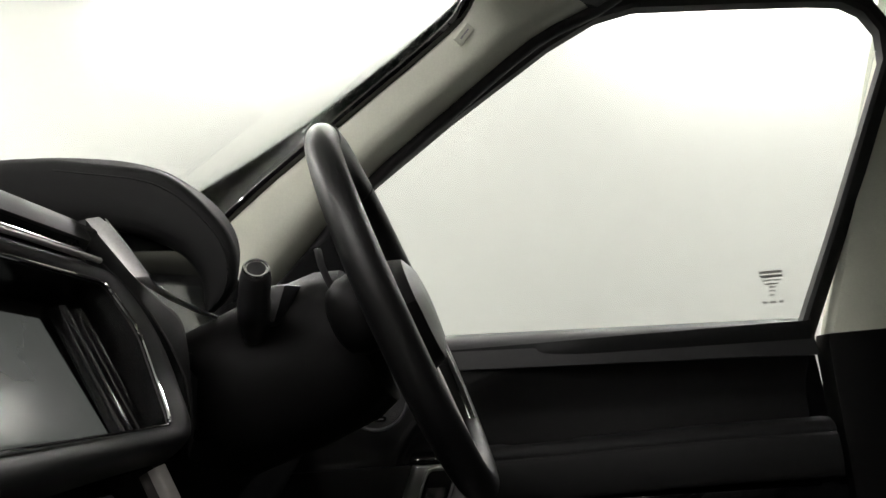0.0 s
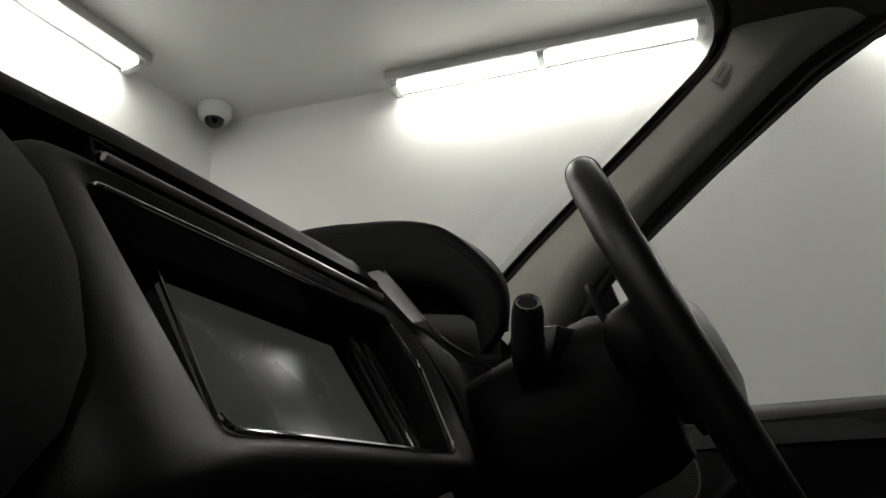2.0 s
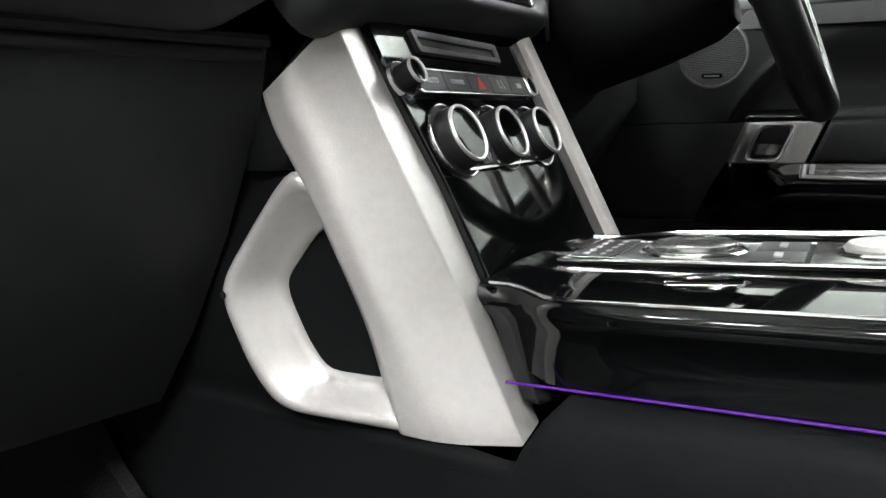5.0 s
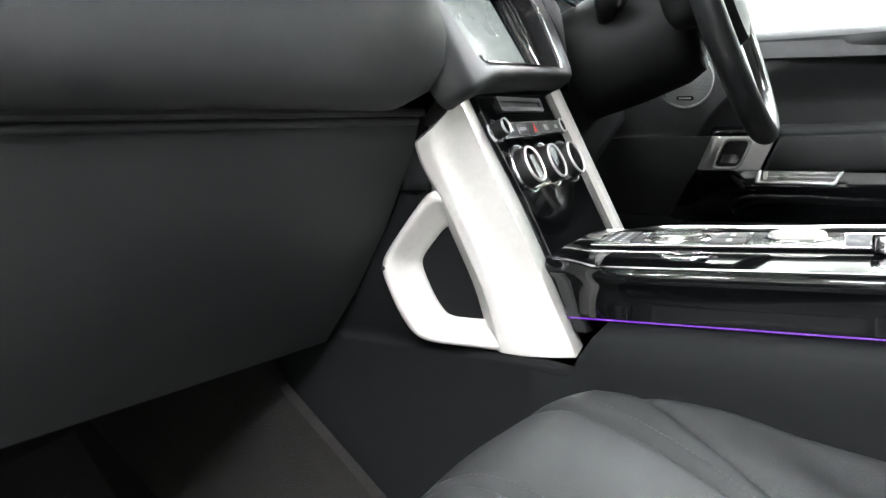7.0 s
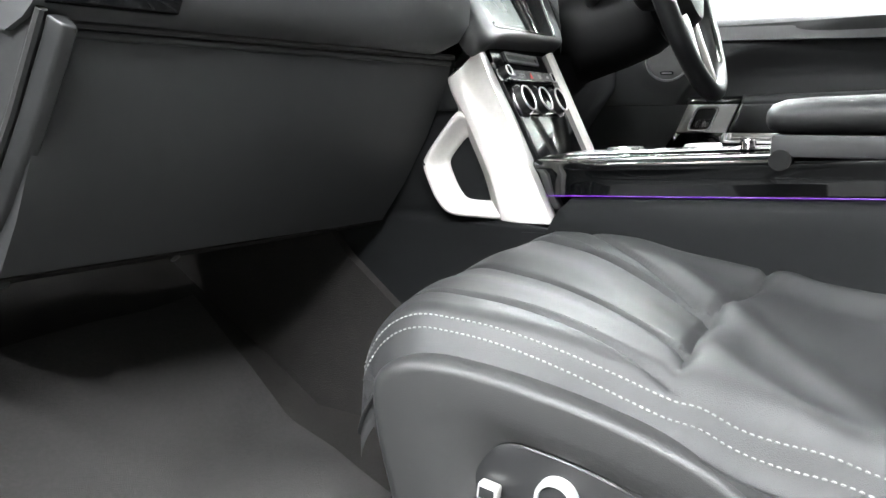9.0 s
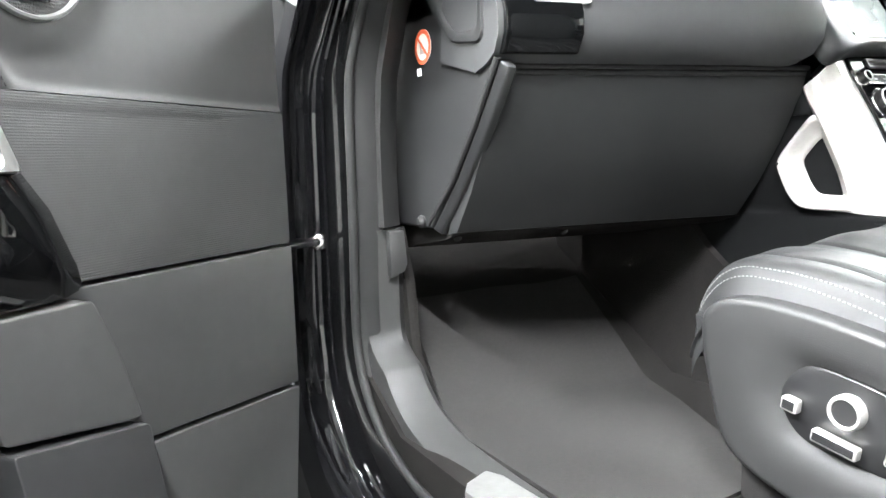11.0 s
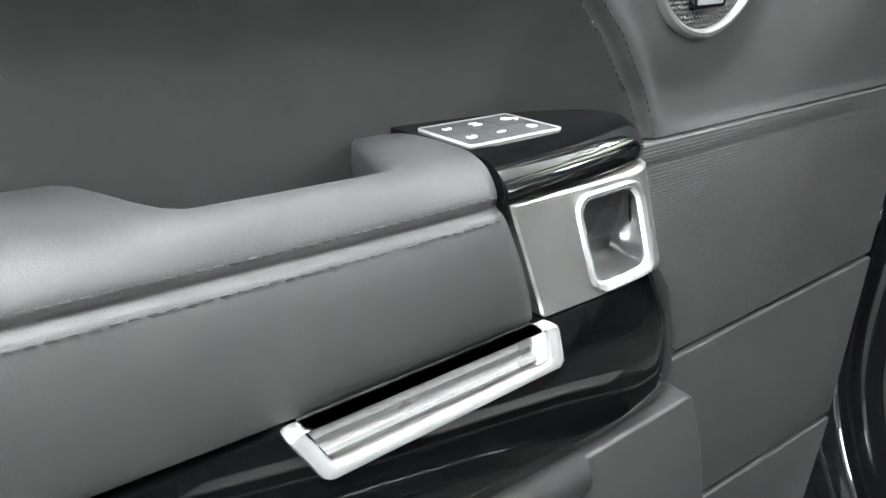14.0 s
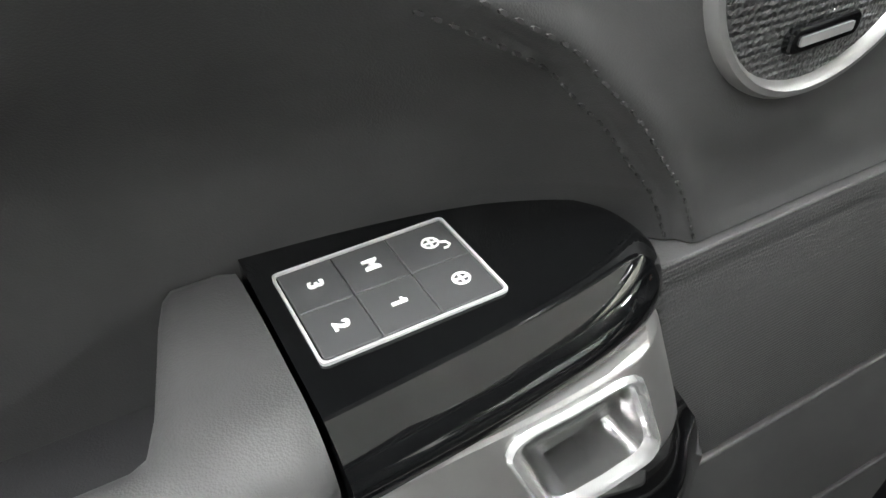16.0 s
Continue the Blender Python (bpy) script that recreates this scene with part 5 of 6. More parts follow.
for x in (-0.0430, 0.0175):
    for k in range(3):
        h0 = 0.0545 + 0.0122 * k
        b = part("button", prism([stk_pt(xx, hh, 0.0030) for xx, hh in ((x - 0.0105, h0), (x + 0.0105, h0), (x + 0.0105, h0 + 0.0116), (x - 0.0105, h0 + 0.0116))], -SN * 0.004, 0.0005, 1), PLASTIC, dp)
        mm = facing(stk_pt(x, h0 + 0.0058, 0.0031), SN)
        if k == 0:
            words("MAX", mm, 0.0036, GREYPR, b)
        else:
            part("icon", sweep([mm @ V(0.0032 * math.cos(t), 0.0022 * math.sin(t) + 0.0005, 0.0002) for t in (2 * math.pi * q / 12 for q in range(12))], 0.0003, 5, closed=True), GREYPR, b, "window heating sign")
            for q in (-0.0014, 0.0014):
                part("icon", sweep([mm @ V(q + 0.0005 * (-1) ** i, -0.0036 + 0.0016 * i, 0.0003) for i in range(4)], 0.0003, 5), GREYPR, b)


def round_ring(pts, radii, n=4):
    """A closed ring with its own rounding at each corner."""
    out = []
    for i, (p, r) in enumerate(zip(pts, radii)):
        a, b = pts[i - 1] - p, pts[(i + 1) % len(pts)] - p
        s, e = p + a.normalized() * min(r, a.length * 0.45), p + b.normalized() * min(r, b.length * 0.45)
        out += [(1 - t) ** 2 * s + 2 * t * (1 - t) * p + t * t * e for t in (k / n for k in range(n + 1))]
    return out


# silver pillars: the one by the passenger carries the grab handle
def right_pillar():
    rings = []
    for k in range(9):
        h, x = -0.010 + 0.176 * k / 8, 0.0945 + 0.009 * k / 8
        rings.append(round_ring([stk_pt(x, h, -0.02), stk_pt(x, h, 0.006), stk_pt(x + 0.006, h, 0.010), stk_pt(x + 0.016, h, 0.004), stk_pt(x + 0.018, h, -0.02)], (0.0005, 0.002, 0.002, 0.003, 0.0005), 3))
    p = part("silver_pillar", loft(rings), PILLARMETAL, stack, "brushed silver pillar", angle=60)
    return p


HX = lambda y: 0.1545 + 0.198 * y


def pillar(side):
    stations = (  # height on the side, its rear edge, the soft ridge, place down the face, sharp ridge, edge by the face
        (1.0069, 0.0592, 0.0360, -0.004, 0.1305, 0.1190, 1.0250), (1.0050, 0.0588, 0.0395, 0.012, 0.1305, 0.1180, 1.0115), (0.9985, 0.0572, 0.0385, 0.034, 0.1300, 0.1160, 0.9985), (0.983, 0.0515, 0.0330, 0.062, 0.1285, 0.1125, 0.9815), (0.955, 0.0360, 0.0195, 0.095, 0.1265, 0.1070),
        (0.920, 0.0205, 0.0050, 0.135, 0.1235, 0.1050), (0.875, 0.0020, -0.0145, 0.185, 0.1225, 0.1050), (0.8262, -0.0105, -0.0355, 0.2435, 0.1230, 0.1060))
    def section(zz, ya, yc, h, xa, xb, zc=None):
        ridge, edge = stk_pt(xa + 0.0045, h, -0.004), stk_pt(xb - 0.007, h - 0.003, -0.0055)
        pts = [V(HX(ya), ya, zz), V(HX(yc) + 0.0006, yc, zc or zz - 0.0022), ridge, edge, edge + V(-0.002, 0.030, 0), V(HX(ya) - 0.022, ya + 0.022, zz)]
        return [V(side * q.x, q.y, q.z) for q in round_ring(pts, (0.002, 0.014, 0.0016, 0.0030, 0.001, 0.001), 5)]
    rows = [section(*r) for r in stations]
    fine = []
    for i in range(25):
        t = i / 24 * (len(rows) - 1)
        k = min(int(t), len(rows) - 2)
        q = [rows[max(0, k - 1)], rows[k], rows[k + 1], rows[min(len(rows) - 1, k + 2)]]
        f = t - k
        fine.append([0.5 * (2 * b + (c - a) * f + (2 * a - 5 * b + 4 * c - d) * f * f + (3 * b - a - 3 * c + d) * f ** 3) for a, b, c, d in zip(*q)])
    last = fine[-1]
    mid = sum(last, V(0, 0, 0)) / len(last)
    fine.append([mid + (q - mid) * 0.985 + V(0, 0, -0.0012) for q in last])
    p = part("silver_pillar", loft(fine), PILLARMETAL, stack, "brushed silver pillar with a grab handle", angle=40)
    out = [(0.036, 0.964), (0.050, 0.967), (0.071, 0.940), (0.095, 0.906), (0.0975, 0.892), (0.083, 0.855), (0.069, 0.8345), (0.054, 0.8285), (0.006, 0.8262), (-0.030, 0.8240), (-0.013, 0.87), (0.002, 0.905), (0.018, 0.94)]
    inn = [(0.036, 0.9350), (0.046, 0.931), (0.057, 0.917), (0.0675, 0.9035), (0.0675, 0.8935), (0.057, 0.868), (0.048, 0.854), (0.041, 0.8495), (0.010, 0.8480), (0.0045, 0.853), (0.009, 0.874), (0.018, 0.899), (0.028, 0.922)]
    rim_y = lambda z: lerp_table([(0.829, -0.0105), (0.875, 0.002), (0.923, 0.0215), (0.955, 0.0355), (0.990, 0.050)], z)
    px = lambda y, z, d=0.0: V(side * (HX(y) + d - (0.0008 + 0.0010 * smooth(0.845, 0.90, z)) * (1 - smooth(rim_y(z) - 0.004, rim_y(z) + 0.009, y))), y, z)
    rp = lambda pts, r, g=1.0: [(0.038 + (p.x - 0.038) * g, 0.889 + (p.y - 0.889) * g) for p in round_poly([V(a, b, 0) for a, b in pts], r, 3)]
    O1, I1 = rp(out, 0.012), rp(inn, 0.008)
    mixr2 = lambda k: [(a[0] + (b[0] - a[0]) * k, a[1] + (b[1] - a[1]) * k) for a, b in zip(O1, I1)]
    rings = [[px(a, b, d) for a, b in r] for r, d in ((O1, -0.030), (O1, -0.004), (mixr2(0.05), -0.0014), (mixr2(0.13), 0.0), (mixr2(0.24), 0.0), (mixr2(0.33), -0.0016), (mixr2(0.45), -0.0050), (mixr2(0.65), -0.0105), (mixr2(0.85), -0.0150), (I1, -0.0165), (I1, -0.024))]
    part("grab_handle", loft(rings, caps=False), PILLARMETAL, p, "silver grab handle loop", angle=70)
    part("backing", prism([px(a, b, -0.0205) for a, b in rp(inn, 0.007, 1.12)], (-side * 0.004, 0, 0)), LEATHERSOFT, p)
    part("screw", lathe(((0.0, 0), (0.0022, 0), (0.0022, 0.0008), (0, 0.0008)), facing(px(0.0935, 0.896, 0.0003), (side, 0, 0)), 12), DARK, p)
    part("latch", loft([[V(side * x, y, z) for x, y in ((0.150, yy - 0.004), (0.160, yy - 0.001), (0.166, yy + 0.008), (0.166, yy + 0.022), (0.150, yy + 0.022))] for yy, z in ((0.062, 1.030), (0.062, 1.012), (0.060, 1.000), (0.054, 0.985), (0.052, 0.972), (0.055, 0.966))], bevel=0.002), LEATHERSOFT, p, "black side catch")
    return p


pillar(-1)
right_pillar()
for side in (-1, 1):
    wallp = lambda b, rows: loft([[V(side * 0.140, y, z), V(side * (0.146 + 0.045 * k + b), y, z), V(side * (0.146 + 0.045 * k + b), 0.62, z), V(side * 0.140, 0.62, z)] for y, z, k in rows])
    part("side_wall", wallp(0.0, ((0.055, 1.02, 0.2), (0.055, 0.965, 0.25), (0.068, 0.94, 0.3), (0.091, 0.905, 0.35), (0.090, 0.885, 0.3), (0.074, 0.85, 0.2), (0.050, 0.834, 0.12), (0.0, 0.8255, 0.05), (-0.06, 0.819, 0.05), (-0.095, 0.815, 0.1), (-0.125, 0.79, 0.1), (-0.14, 0.76, 0.15), (-0.14, 0.70, 0.3), (-0.14, 0.62, 0.6), (-0.14, 0.53, 1.0))), LEATHERSOFT, stack, "padded side of the tunnel, darkened as in shade")
    part("tunnel_carpet", loft([[V(side * (0.150 + 0.045 * k), y, z), V(side * (0.157 + 0.045 * k), y + 0.01, z), V(side * (0.157 + 0.045 * k), 0.63, z), V(side * 0.15, 0.63, z)] for y, z, k in ((0.30, 0.84, 0.1), (0.22, 0.76, 0.3), (0.12, 0.69, 0.55), (0.02, 0.62, 0.85), (-0.08, 0.55, 1.15), (-0.10, 0.53, 1.25))]), CARPET, stack, "dark tunnel carpet")

# ---- centre console ----
con = thing("centre_console", "piano black centre console with chrome lines and violet light strip", "centre console", at=(0, -0.35, 0.55))
CX = -0.018
rise = lambda y: 0.050 * max(0.0, min(0.42, -0.06 - y))
lean = lambda y: 1 - 0.26 * smooth(-0.100, -0.050, y)


def con_ring(y):
    """Section of the console: broad ledges, rounded nose, sides that fall back to the light strip."""
    half = [(0.0375, 0.9050), (0.040, 0.9056), (0.080, 0.9040), (0.1140, 0.9026), (0.1190, 0.9016), (0.1215, 0.8998), (0.1235, 0.8965), (0.1240, 0.8930), (0.1228, 0.8885), (0.1195, 0.8840), (0.1180, 0.8700), (0.1172, 0.8575), (0.112, 0.855)]
    right = [V(CX + x * lean(y), y, z + rise(y)) for x, z in half]
    left = [V(CX - x * lean(y), y, z + rise(y)) for x, z in half]
    return left + right[::-1]


part("top", loft([con_ring(y) for y in (-0.036, -0.045, -0.055, -0.065, -0.075, -0.085, -0.10, -0.15, -0.2, -0.3, -0.4, -0.48, -0.6, -0.85)]), GLOSS, con, "piano black top and sides", angle=50)
for sx in (-1, 1):
    part("chrome_line", sweep([V(CX + sx * 0.1188 * lean(y), y, 0.9022 + rise(y)) for y in (-0.042, -0.055, -0.065, -0.075, -0.085, -0.10, -0.2, -0.3, -0.4, -0.48, -0.85)], 0.0011, 8), CHROME, con, "thin chrome edge line")
    part("light_strip", sweep([V(CX + sx * 0.1185, y, 0.8585 + 0.8 * rise(y)) for y in (-0.066, -0.15, -0.3, -0.48)], 0.0007, 8), PURPLE, con, "violet ambient light strip")
    part("flank", loft([[V(CX + sx * x, y, min(z + 0.8 * rise(y), cap)) for x, z in ((0.112, 0.8560), (0.1215, 0.8552), (0.127, 0.8525), (0.132, 0.844), (0.1345, 0.825), (0.136, 0.80), (0.140, 0.70), (0.146, 0.535), (0.10, 0.535))] for y, cap in ((-0.040, 0.812), (-0.072, 0.813), (-0.0815, 0.832), (-0.090, 0.846), (-0.10, 1), (-0.2, 1), (-0.3, 1), (-0.48, 1), (-0.6, 1), (-0.9, 1))]), LEATHERSOFT, con, "leather console flank, darkened as in shade", angle=60)
    part("end_gusset", loft([[V(CX + sx * x, y, z) for x, y in ((0.086, yy), (0.0965, yy - 0.002), (0.0975, yy - 0.012), (0.086, yy - 0.016))] for yy, z in ((-0.040, 0.890), (-0.046, 0.884), (-0.050, 0.872), (-0.058, 0.853), (-0.064, 0.840))], bevel=0.001), DARK, con, "black rubber gusset at the console's end")
mz = lambda y: 0.9072 + rise(y)
part("control_island", loft([[V(CX + x, y, z + rise(y)) for x, z in ((-0.0355, 0.900), (-0.0355, 0.9062), (-0.034, 0.9072), (0.034, 0.9072), (0.0355, 0.9062), (0.0355, 0.900))] for y in (-0.062, -0.066, -0.2, -0.4, -0.48, -0.85)]), PANELBLACK, con, "dark control island")
part("inner_line", sweep([V(CX + x, y, 0.9068 + rise(y)) for x, y in ((-0.0360, -0.855), (-0.0360, -0.48), (-0.0360, -0.3), (-0.0360, -0.0615), (0.0360, -0.0615), (0.0360, -0.3), (0.0360, -0.48), (0.0360, -0.855))], 0.0012, 8), CHROME, con, "chrome line round the controls")


def island_plate(name, x0, x1, y0, y1, lift, material, parent, label="", bevel=0.0006):
    return part(name, loft([[V(CX + x, y, mz(y) + q) for x, y in ((x0, y0), (x1, y0), (x1, y1), (x0, y1))] for q in (-0.001, lift)], bevel=bevel), material, parent, label)


ks = island_plate("key_strip", -0.031, 0.031, -0.068, -0.094, 0.0018, PLASTIC, con, "strip of small keys")
part("frame", frame_plate([V(CX + x, y, mz(y) + 0.001) for x, y in ((-0.0325, -0.0665), (0.0325, -0.0665), (0.0325, -0.0955), (-0.0325, -0.0955))], [V(CX + x, y, mz(y) + 0.001) for x, y in ((-0.031, -0.068), (0.031, -0.068), (0.031, -0.094), (-0.031, -0.094))], (0, 0, 0.0012)), CHROME, ks)
for k in range(5):
    for j in (0, 1):
        part("icon", box((CX - 0.0265 + 0.0118 * k, -0.077 - 0.010 * j, mz(-0.08) + 0.0016), (CX - 0.0215 + 0.0118 * k, -0.074 - 0.010 * j, mz(-0.08) + 0.0024)), GREYPR, ks)
sel = Matrix.Translation((CX, -0.132, mz(-0.132))) @ pose(0, 0, 0, -2.9)
rt = part("gear_selector", lathe(((0.0265, 0.0), (0.0270, 0.0015), (0.0265, 0.0028), (0.0245, 0.0034), (0.0240, 0.0052), (0.0215, 0.0066), (0.0190, 0.0068), (0.0175, 0.0060), (0.0, 0.0058)), sel, 56), SATINDARK, con, "satin silver rotary gear selector")
part("ring", lathe(((0.0275, 0.0), (0.0305, 0.0), (0.0305, 0.0010), (0.0290, 0.0020), (0.0275, 0.0010)), sel, 56), CHROME, rt)
for y0, y1, x0, x1, ma in ((-0.166, -0.192, -0.033, -0.001, PLASTIC), (-0.166, -0.192, 0.001, 0.033, PLASTIC), (-0.195, -0.268, -0.033, 0.033, SATINDARK)):
    kp = island_plate("control_pad", x0, x1, y0, y1, 0.0014, ma, con)
    if ma is PLASTIC:
        part("icon", box((CX + (x0 + x1) / 2 - 0.006, (y0 + y1) / 2 - 0.002, mz(y0) + 0.0012), (CX + (x0 + x1) / 2 + 0.006, (y0 + y1) / 2 + 0.002, mz(y1) + 0.0018)), GREYPR, kp)
ter = Matrix.Translation((CX, -0.232, mz(-0.232) + 0.001)) @ pose(0, 0, 0, -2.9)
tk = part("terrain_dial", lathe(((0.0225, 0.0), (0.0230, 0.0035), (0.021, 0.0058), (0.017, 0.0062), (0.0, 0.0058)), ter, 40), SATIN, con, "round silver terrain dial")
part("ring", lathe(((0.0235, 0.0), (0.0265, 0.0), (0.0265, 0.0014), (0.0245, 0.0022), (0.0235, 0.0014)), ter, 40), CHROME, tk)
part("cup_lid", lathe(((0.0185, -0.001), (0.0190, 0.0006), (0.0180, 0.0011), (0.0172, 0.0006), (0.0, 0.0005)), Matrix.Translation((-0.0915, -0.152, 0.9038 + rise(-0.152))) @ pose(0, 0, 0, -2.9, -1.5, 0), 48), GLOSS, con, "round gloss lid")
part("knob", lathe(((0.006, 0.0), (0.0085, 0.002), (0.0090, 0.010), (0.0075, 0.0140), (0.0, 0.0145)), Matrix.Translation((-0.072, -0.292, 0.9050 + rise(-0.292))), 24), CHROME, con, "small chrome knob")

# folded seat armrest beside the console
ar = thing("armrest", "dark leather folding armrest with a plastic hinge", "armrest", at=(-0.145, -0.48, 0.92))
part("pad", loft([[V(-0.145 + 0.038 * math.cos(t) * s, y, 0.955 + 0.020 * math.sin(t) * s + 0.008 * smooth(0.3, 0.6, -y)) for t in (2 * math.pi * k / 18 for k in range(18))] for y, s in ((-0.318, 0.35), (-0.323, 0.7), (-0.335, 0.92), (-0.36, 1.0), (-0.6, 1.05), (-0.66, 0.9))]), SEATLEATHER, ar)
part("arm", loft([[V(x, y, z) for x, z in ((-0.170, 0.938), (-0.12, 0.938), (-0.122, 0.915), (-0.168, 0.915))] for y in (-0.325, -0.34, -0.60)], bevel=0.004), PLASTIC, ar)
part("wheel", sweep([V(-0.170, -0.335, 0.912), V(-0.122, -0.335, 0.912)], 0.011, 14), SHROUD, ar, "ribbed height wheel")
part("hinge", box((-0.168, -0.66, 0.86), (-0.122, -0.60, 0.965), 0.008), PLASTIC, ar)

# ---- steering wheel ----
wh = thing("steering_wheel", "black leather steering wheel with silver spoke trims", "steering wheel", at=(0.37, -0.115, 1.168))
WC = V(0.36, -0.11, 1.18)
WM = facing(WC, (0, -0.940, 0.342), (0, 0.342, 0.940))
R = 0.193
part("rim", sweep([WM @ V(R * math.cos(t), R * math.sin(t), 0) for t in (2 * math.pi * k / 72 for k in range(72))], 0.0165, 16, closed=True, flat=1.0, up=WM.to_3x3() @ V(0, 0, 1)), WHEELHIDE, wh, "black leather rim")
part("airbag_cover", loft([[WM @ V(sx * s, sy * s, h) for sx, sy in [(0.078 * math.cos(t) * (1 if math.sin(t) > 0 else 0.85), 0.062 * math.sin(t) - 0.01) for t in (2 * math.pi * k / 28 for k in range(28))]] for s, h in ((1.0, -0.03), (1.02, 0.0), (0.9, 0.018), (0.6, 0.026), (0.2, 0.028))]), WHEELHIDE, wh)
for a0 in (8, 172):
    a = radians(a0)
    part("spoke", loft([[WM @ V(r * math.cos(a) , r * math.sin(a) + hw, -0.006 + q) for hw, q in ((w, 0.006), (-w, 0.006), (-w, -0.006), (w, -0.006))] for r, w in ((0.05, 0.030), (0.11, 0.024), (0.175, 0.016))], bevel=0.003), GLOSS, wh)
    part("spoke_trim", sweep([WM @ V(r * math.cos(a), r * math.sin(a) - o, 0.004) for r, o in ((0.07, 0.036), (0.12, 0.030), (0.165, 0.026))], 0.004, 8, flat=0.6), CHROME, wh, "chrome spoke trim")
for sx in (-1, 1):
    part("spoke", loft([[WM @ V(sx * x + hw, y, q) for hw, q in ((0.010, 0.004), (-0.010, 0.004), (-0.010, -0.006), (0.010, -0.006))] for x, y in ((0.035, -0.05), (0.045, -0.11), (0.055, -0.172))], bevel=0.003), SATIN, wh, "satin silver lower spoke")
    part("rim_trim", sweep([WM @ V((R - 0.012) * math.cos(radians(t)) * sx, (R - 0.012) * math.sin(radians(t)), 0.010) for t in range(-48, -8, 5)], 0.0045, 8, flat=0.6), CHROME, wh, "chrome rim trim")
    part("grip_seam", sweep([WM @ V((R + 0.0168 * math.cos(q)) * math.cos(radians(62)) * sx, (R + 0.0168 * math.cos(q)) * math.sin(radians(62)), 0.0168 * math.sin(q)) for q in (2 * math.pi * k / 20 for k in range(20))], 0.0008, 6, closed=True), DARK, wh)
col = thing("steering_column", "black plastic steering column with stalks and paddle", "steering column", at=(0.37, 0.0, 1.12))
part("shroud", loft([[WM @ V(0.082 * s * math.cos(t), 0.074 * s * math.sin(t) - 0.010, h) for t in (2 * math.pi * k / 24 for k in range(24))] for s, h in ((1.0, -0.045), (1.12, -0.07), (1.15, -0.13), (1.1, -0.22))], bevel=0.0), SHROUD, col)
for sx in (-1, 1):
    st = part("stalk", sweep([V(0.37 + sx * x, y, z) for x, y, z in ((0.055, 0.028, 1.135), (0.090, 0.022, 1.153), (0.112, 0.0165, 1.1665), (0.115, 0.0155, 1.1685), (0.135, 0.008, 1.182), (0.137, 0.0073, 1.1835), (0.156, -0.001, 1.1975), (0.163, -0.004, 1.203))], 0.0140, 20, taper=(0.72, 0.80, 0.90, 1.04, 1.06, 1.0, 0.98, 0.86)), PLASTIC, col, "black wiper stalk")
    part("end_button", lathe(((0.0, -0.001), (0.0118, -0.001), (0.0114, 0.0012), (0.0098, 0.0022), (0.0092, 0.0016), (0.0060, 0.0022), (0.0, 0.0026)), facing(V(0.37 + sx * 0.164, -0.0045, 1.204), (sx * 0.75, -0.35, 0.55)), 24), PLASTIC, st, "ringed end button")
    part("ring", lathe(((0.0092, 0.0018), (0.0097, 0.0032), (0.0108, 0.0032), (0.0115, 0.0014)), facing(V(0.37 + sx * 0.164, -0.0045, 1.204), (sx * 0.75, -0.35, 0.55)), 24), CHROME, st)
    part("shift_paddle", loft([[V(0.37 + sx * x + o, y + q, z) for o, q in ((0, -0.004), (0.003 * sx, 0.0), (0, 0.004), (-0.003 * sx, 0))] for x, y, z in ((0.100, -0.042, 1.232), (0.104, -0.046, 1.215), (0.094, -0.058, 1.18), (0.080, -0.072, 1.14))], bevel=0.001), PLASTIC, col, "black shift paddle")
    part("switch_pod", prism([V(0.37 + sx * x, y, z) for x, y, z in ((0.05, -0.02, 1.205), (0.105, -0.012, 1.200), (0.105, 0.0, 1.165), (0.05, -0.01, 1.15))], (0, 0.02, 0), 0.004), PLASTIC, col)

for mid in (180, 0):
    part("spoke_back", loft([[WM @ V(math.cos(radians(mid)) * (0.112 + 0.048 * g * math.cos(t)), -0.008 + 0.036 * g * math.sin(t) * (1 + 0.25 * math.cos(t)), h) for t in (2 * math.pi * k / 28 for k in range(28))] for g, h in ((0.55, -0.006), (0.86, -0.010), (1.0, -0.020), (0.96, -0.036), (0.80, -0.048), (0.50, -0.054))]), SHROUD, wh, "rounded black back of the spoke", angle=70)
part("ledge", loft([[V(x, y, z), V(x, y - 0.010, z - 0.004), V(x, y - 0.008, z - 0.018), V(x, y + 0.02, z - 0.018)] for x, y, z in ((0.285, 0.030, 1.208), (0.40, 0.022, 1.216), (0.52, 0.030, 1.212))], bevel=0.003), PLASTIC, col, "black ledge above the column")

# ---- passenger seat ----
seat = thing("passenger_seat", "black leather front seat with pleated cushion and pale stitching", "car seat", at=(-0.33, -0.35, 0.55))
SX0, SX1 = -0.514, -0.166
YF = -0.005


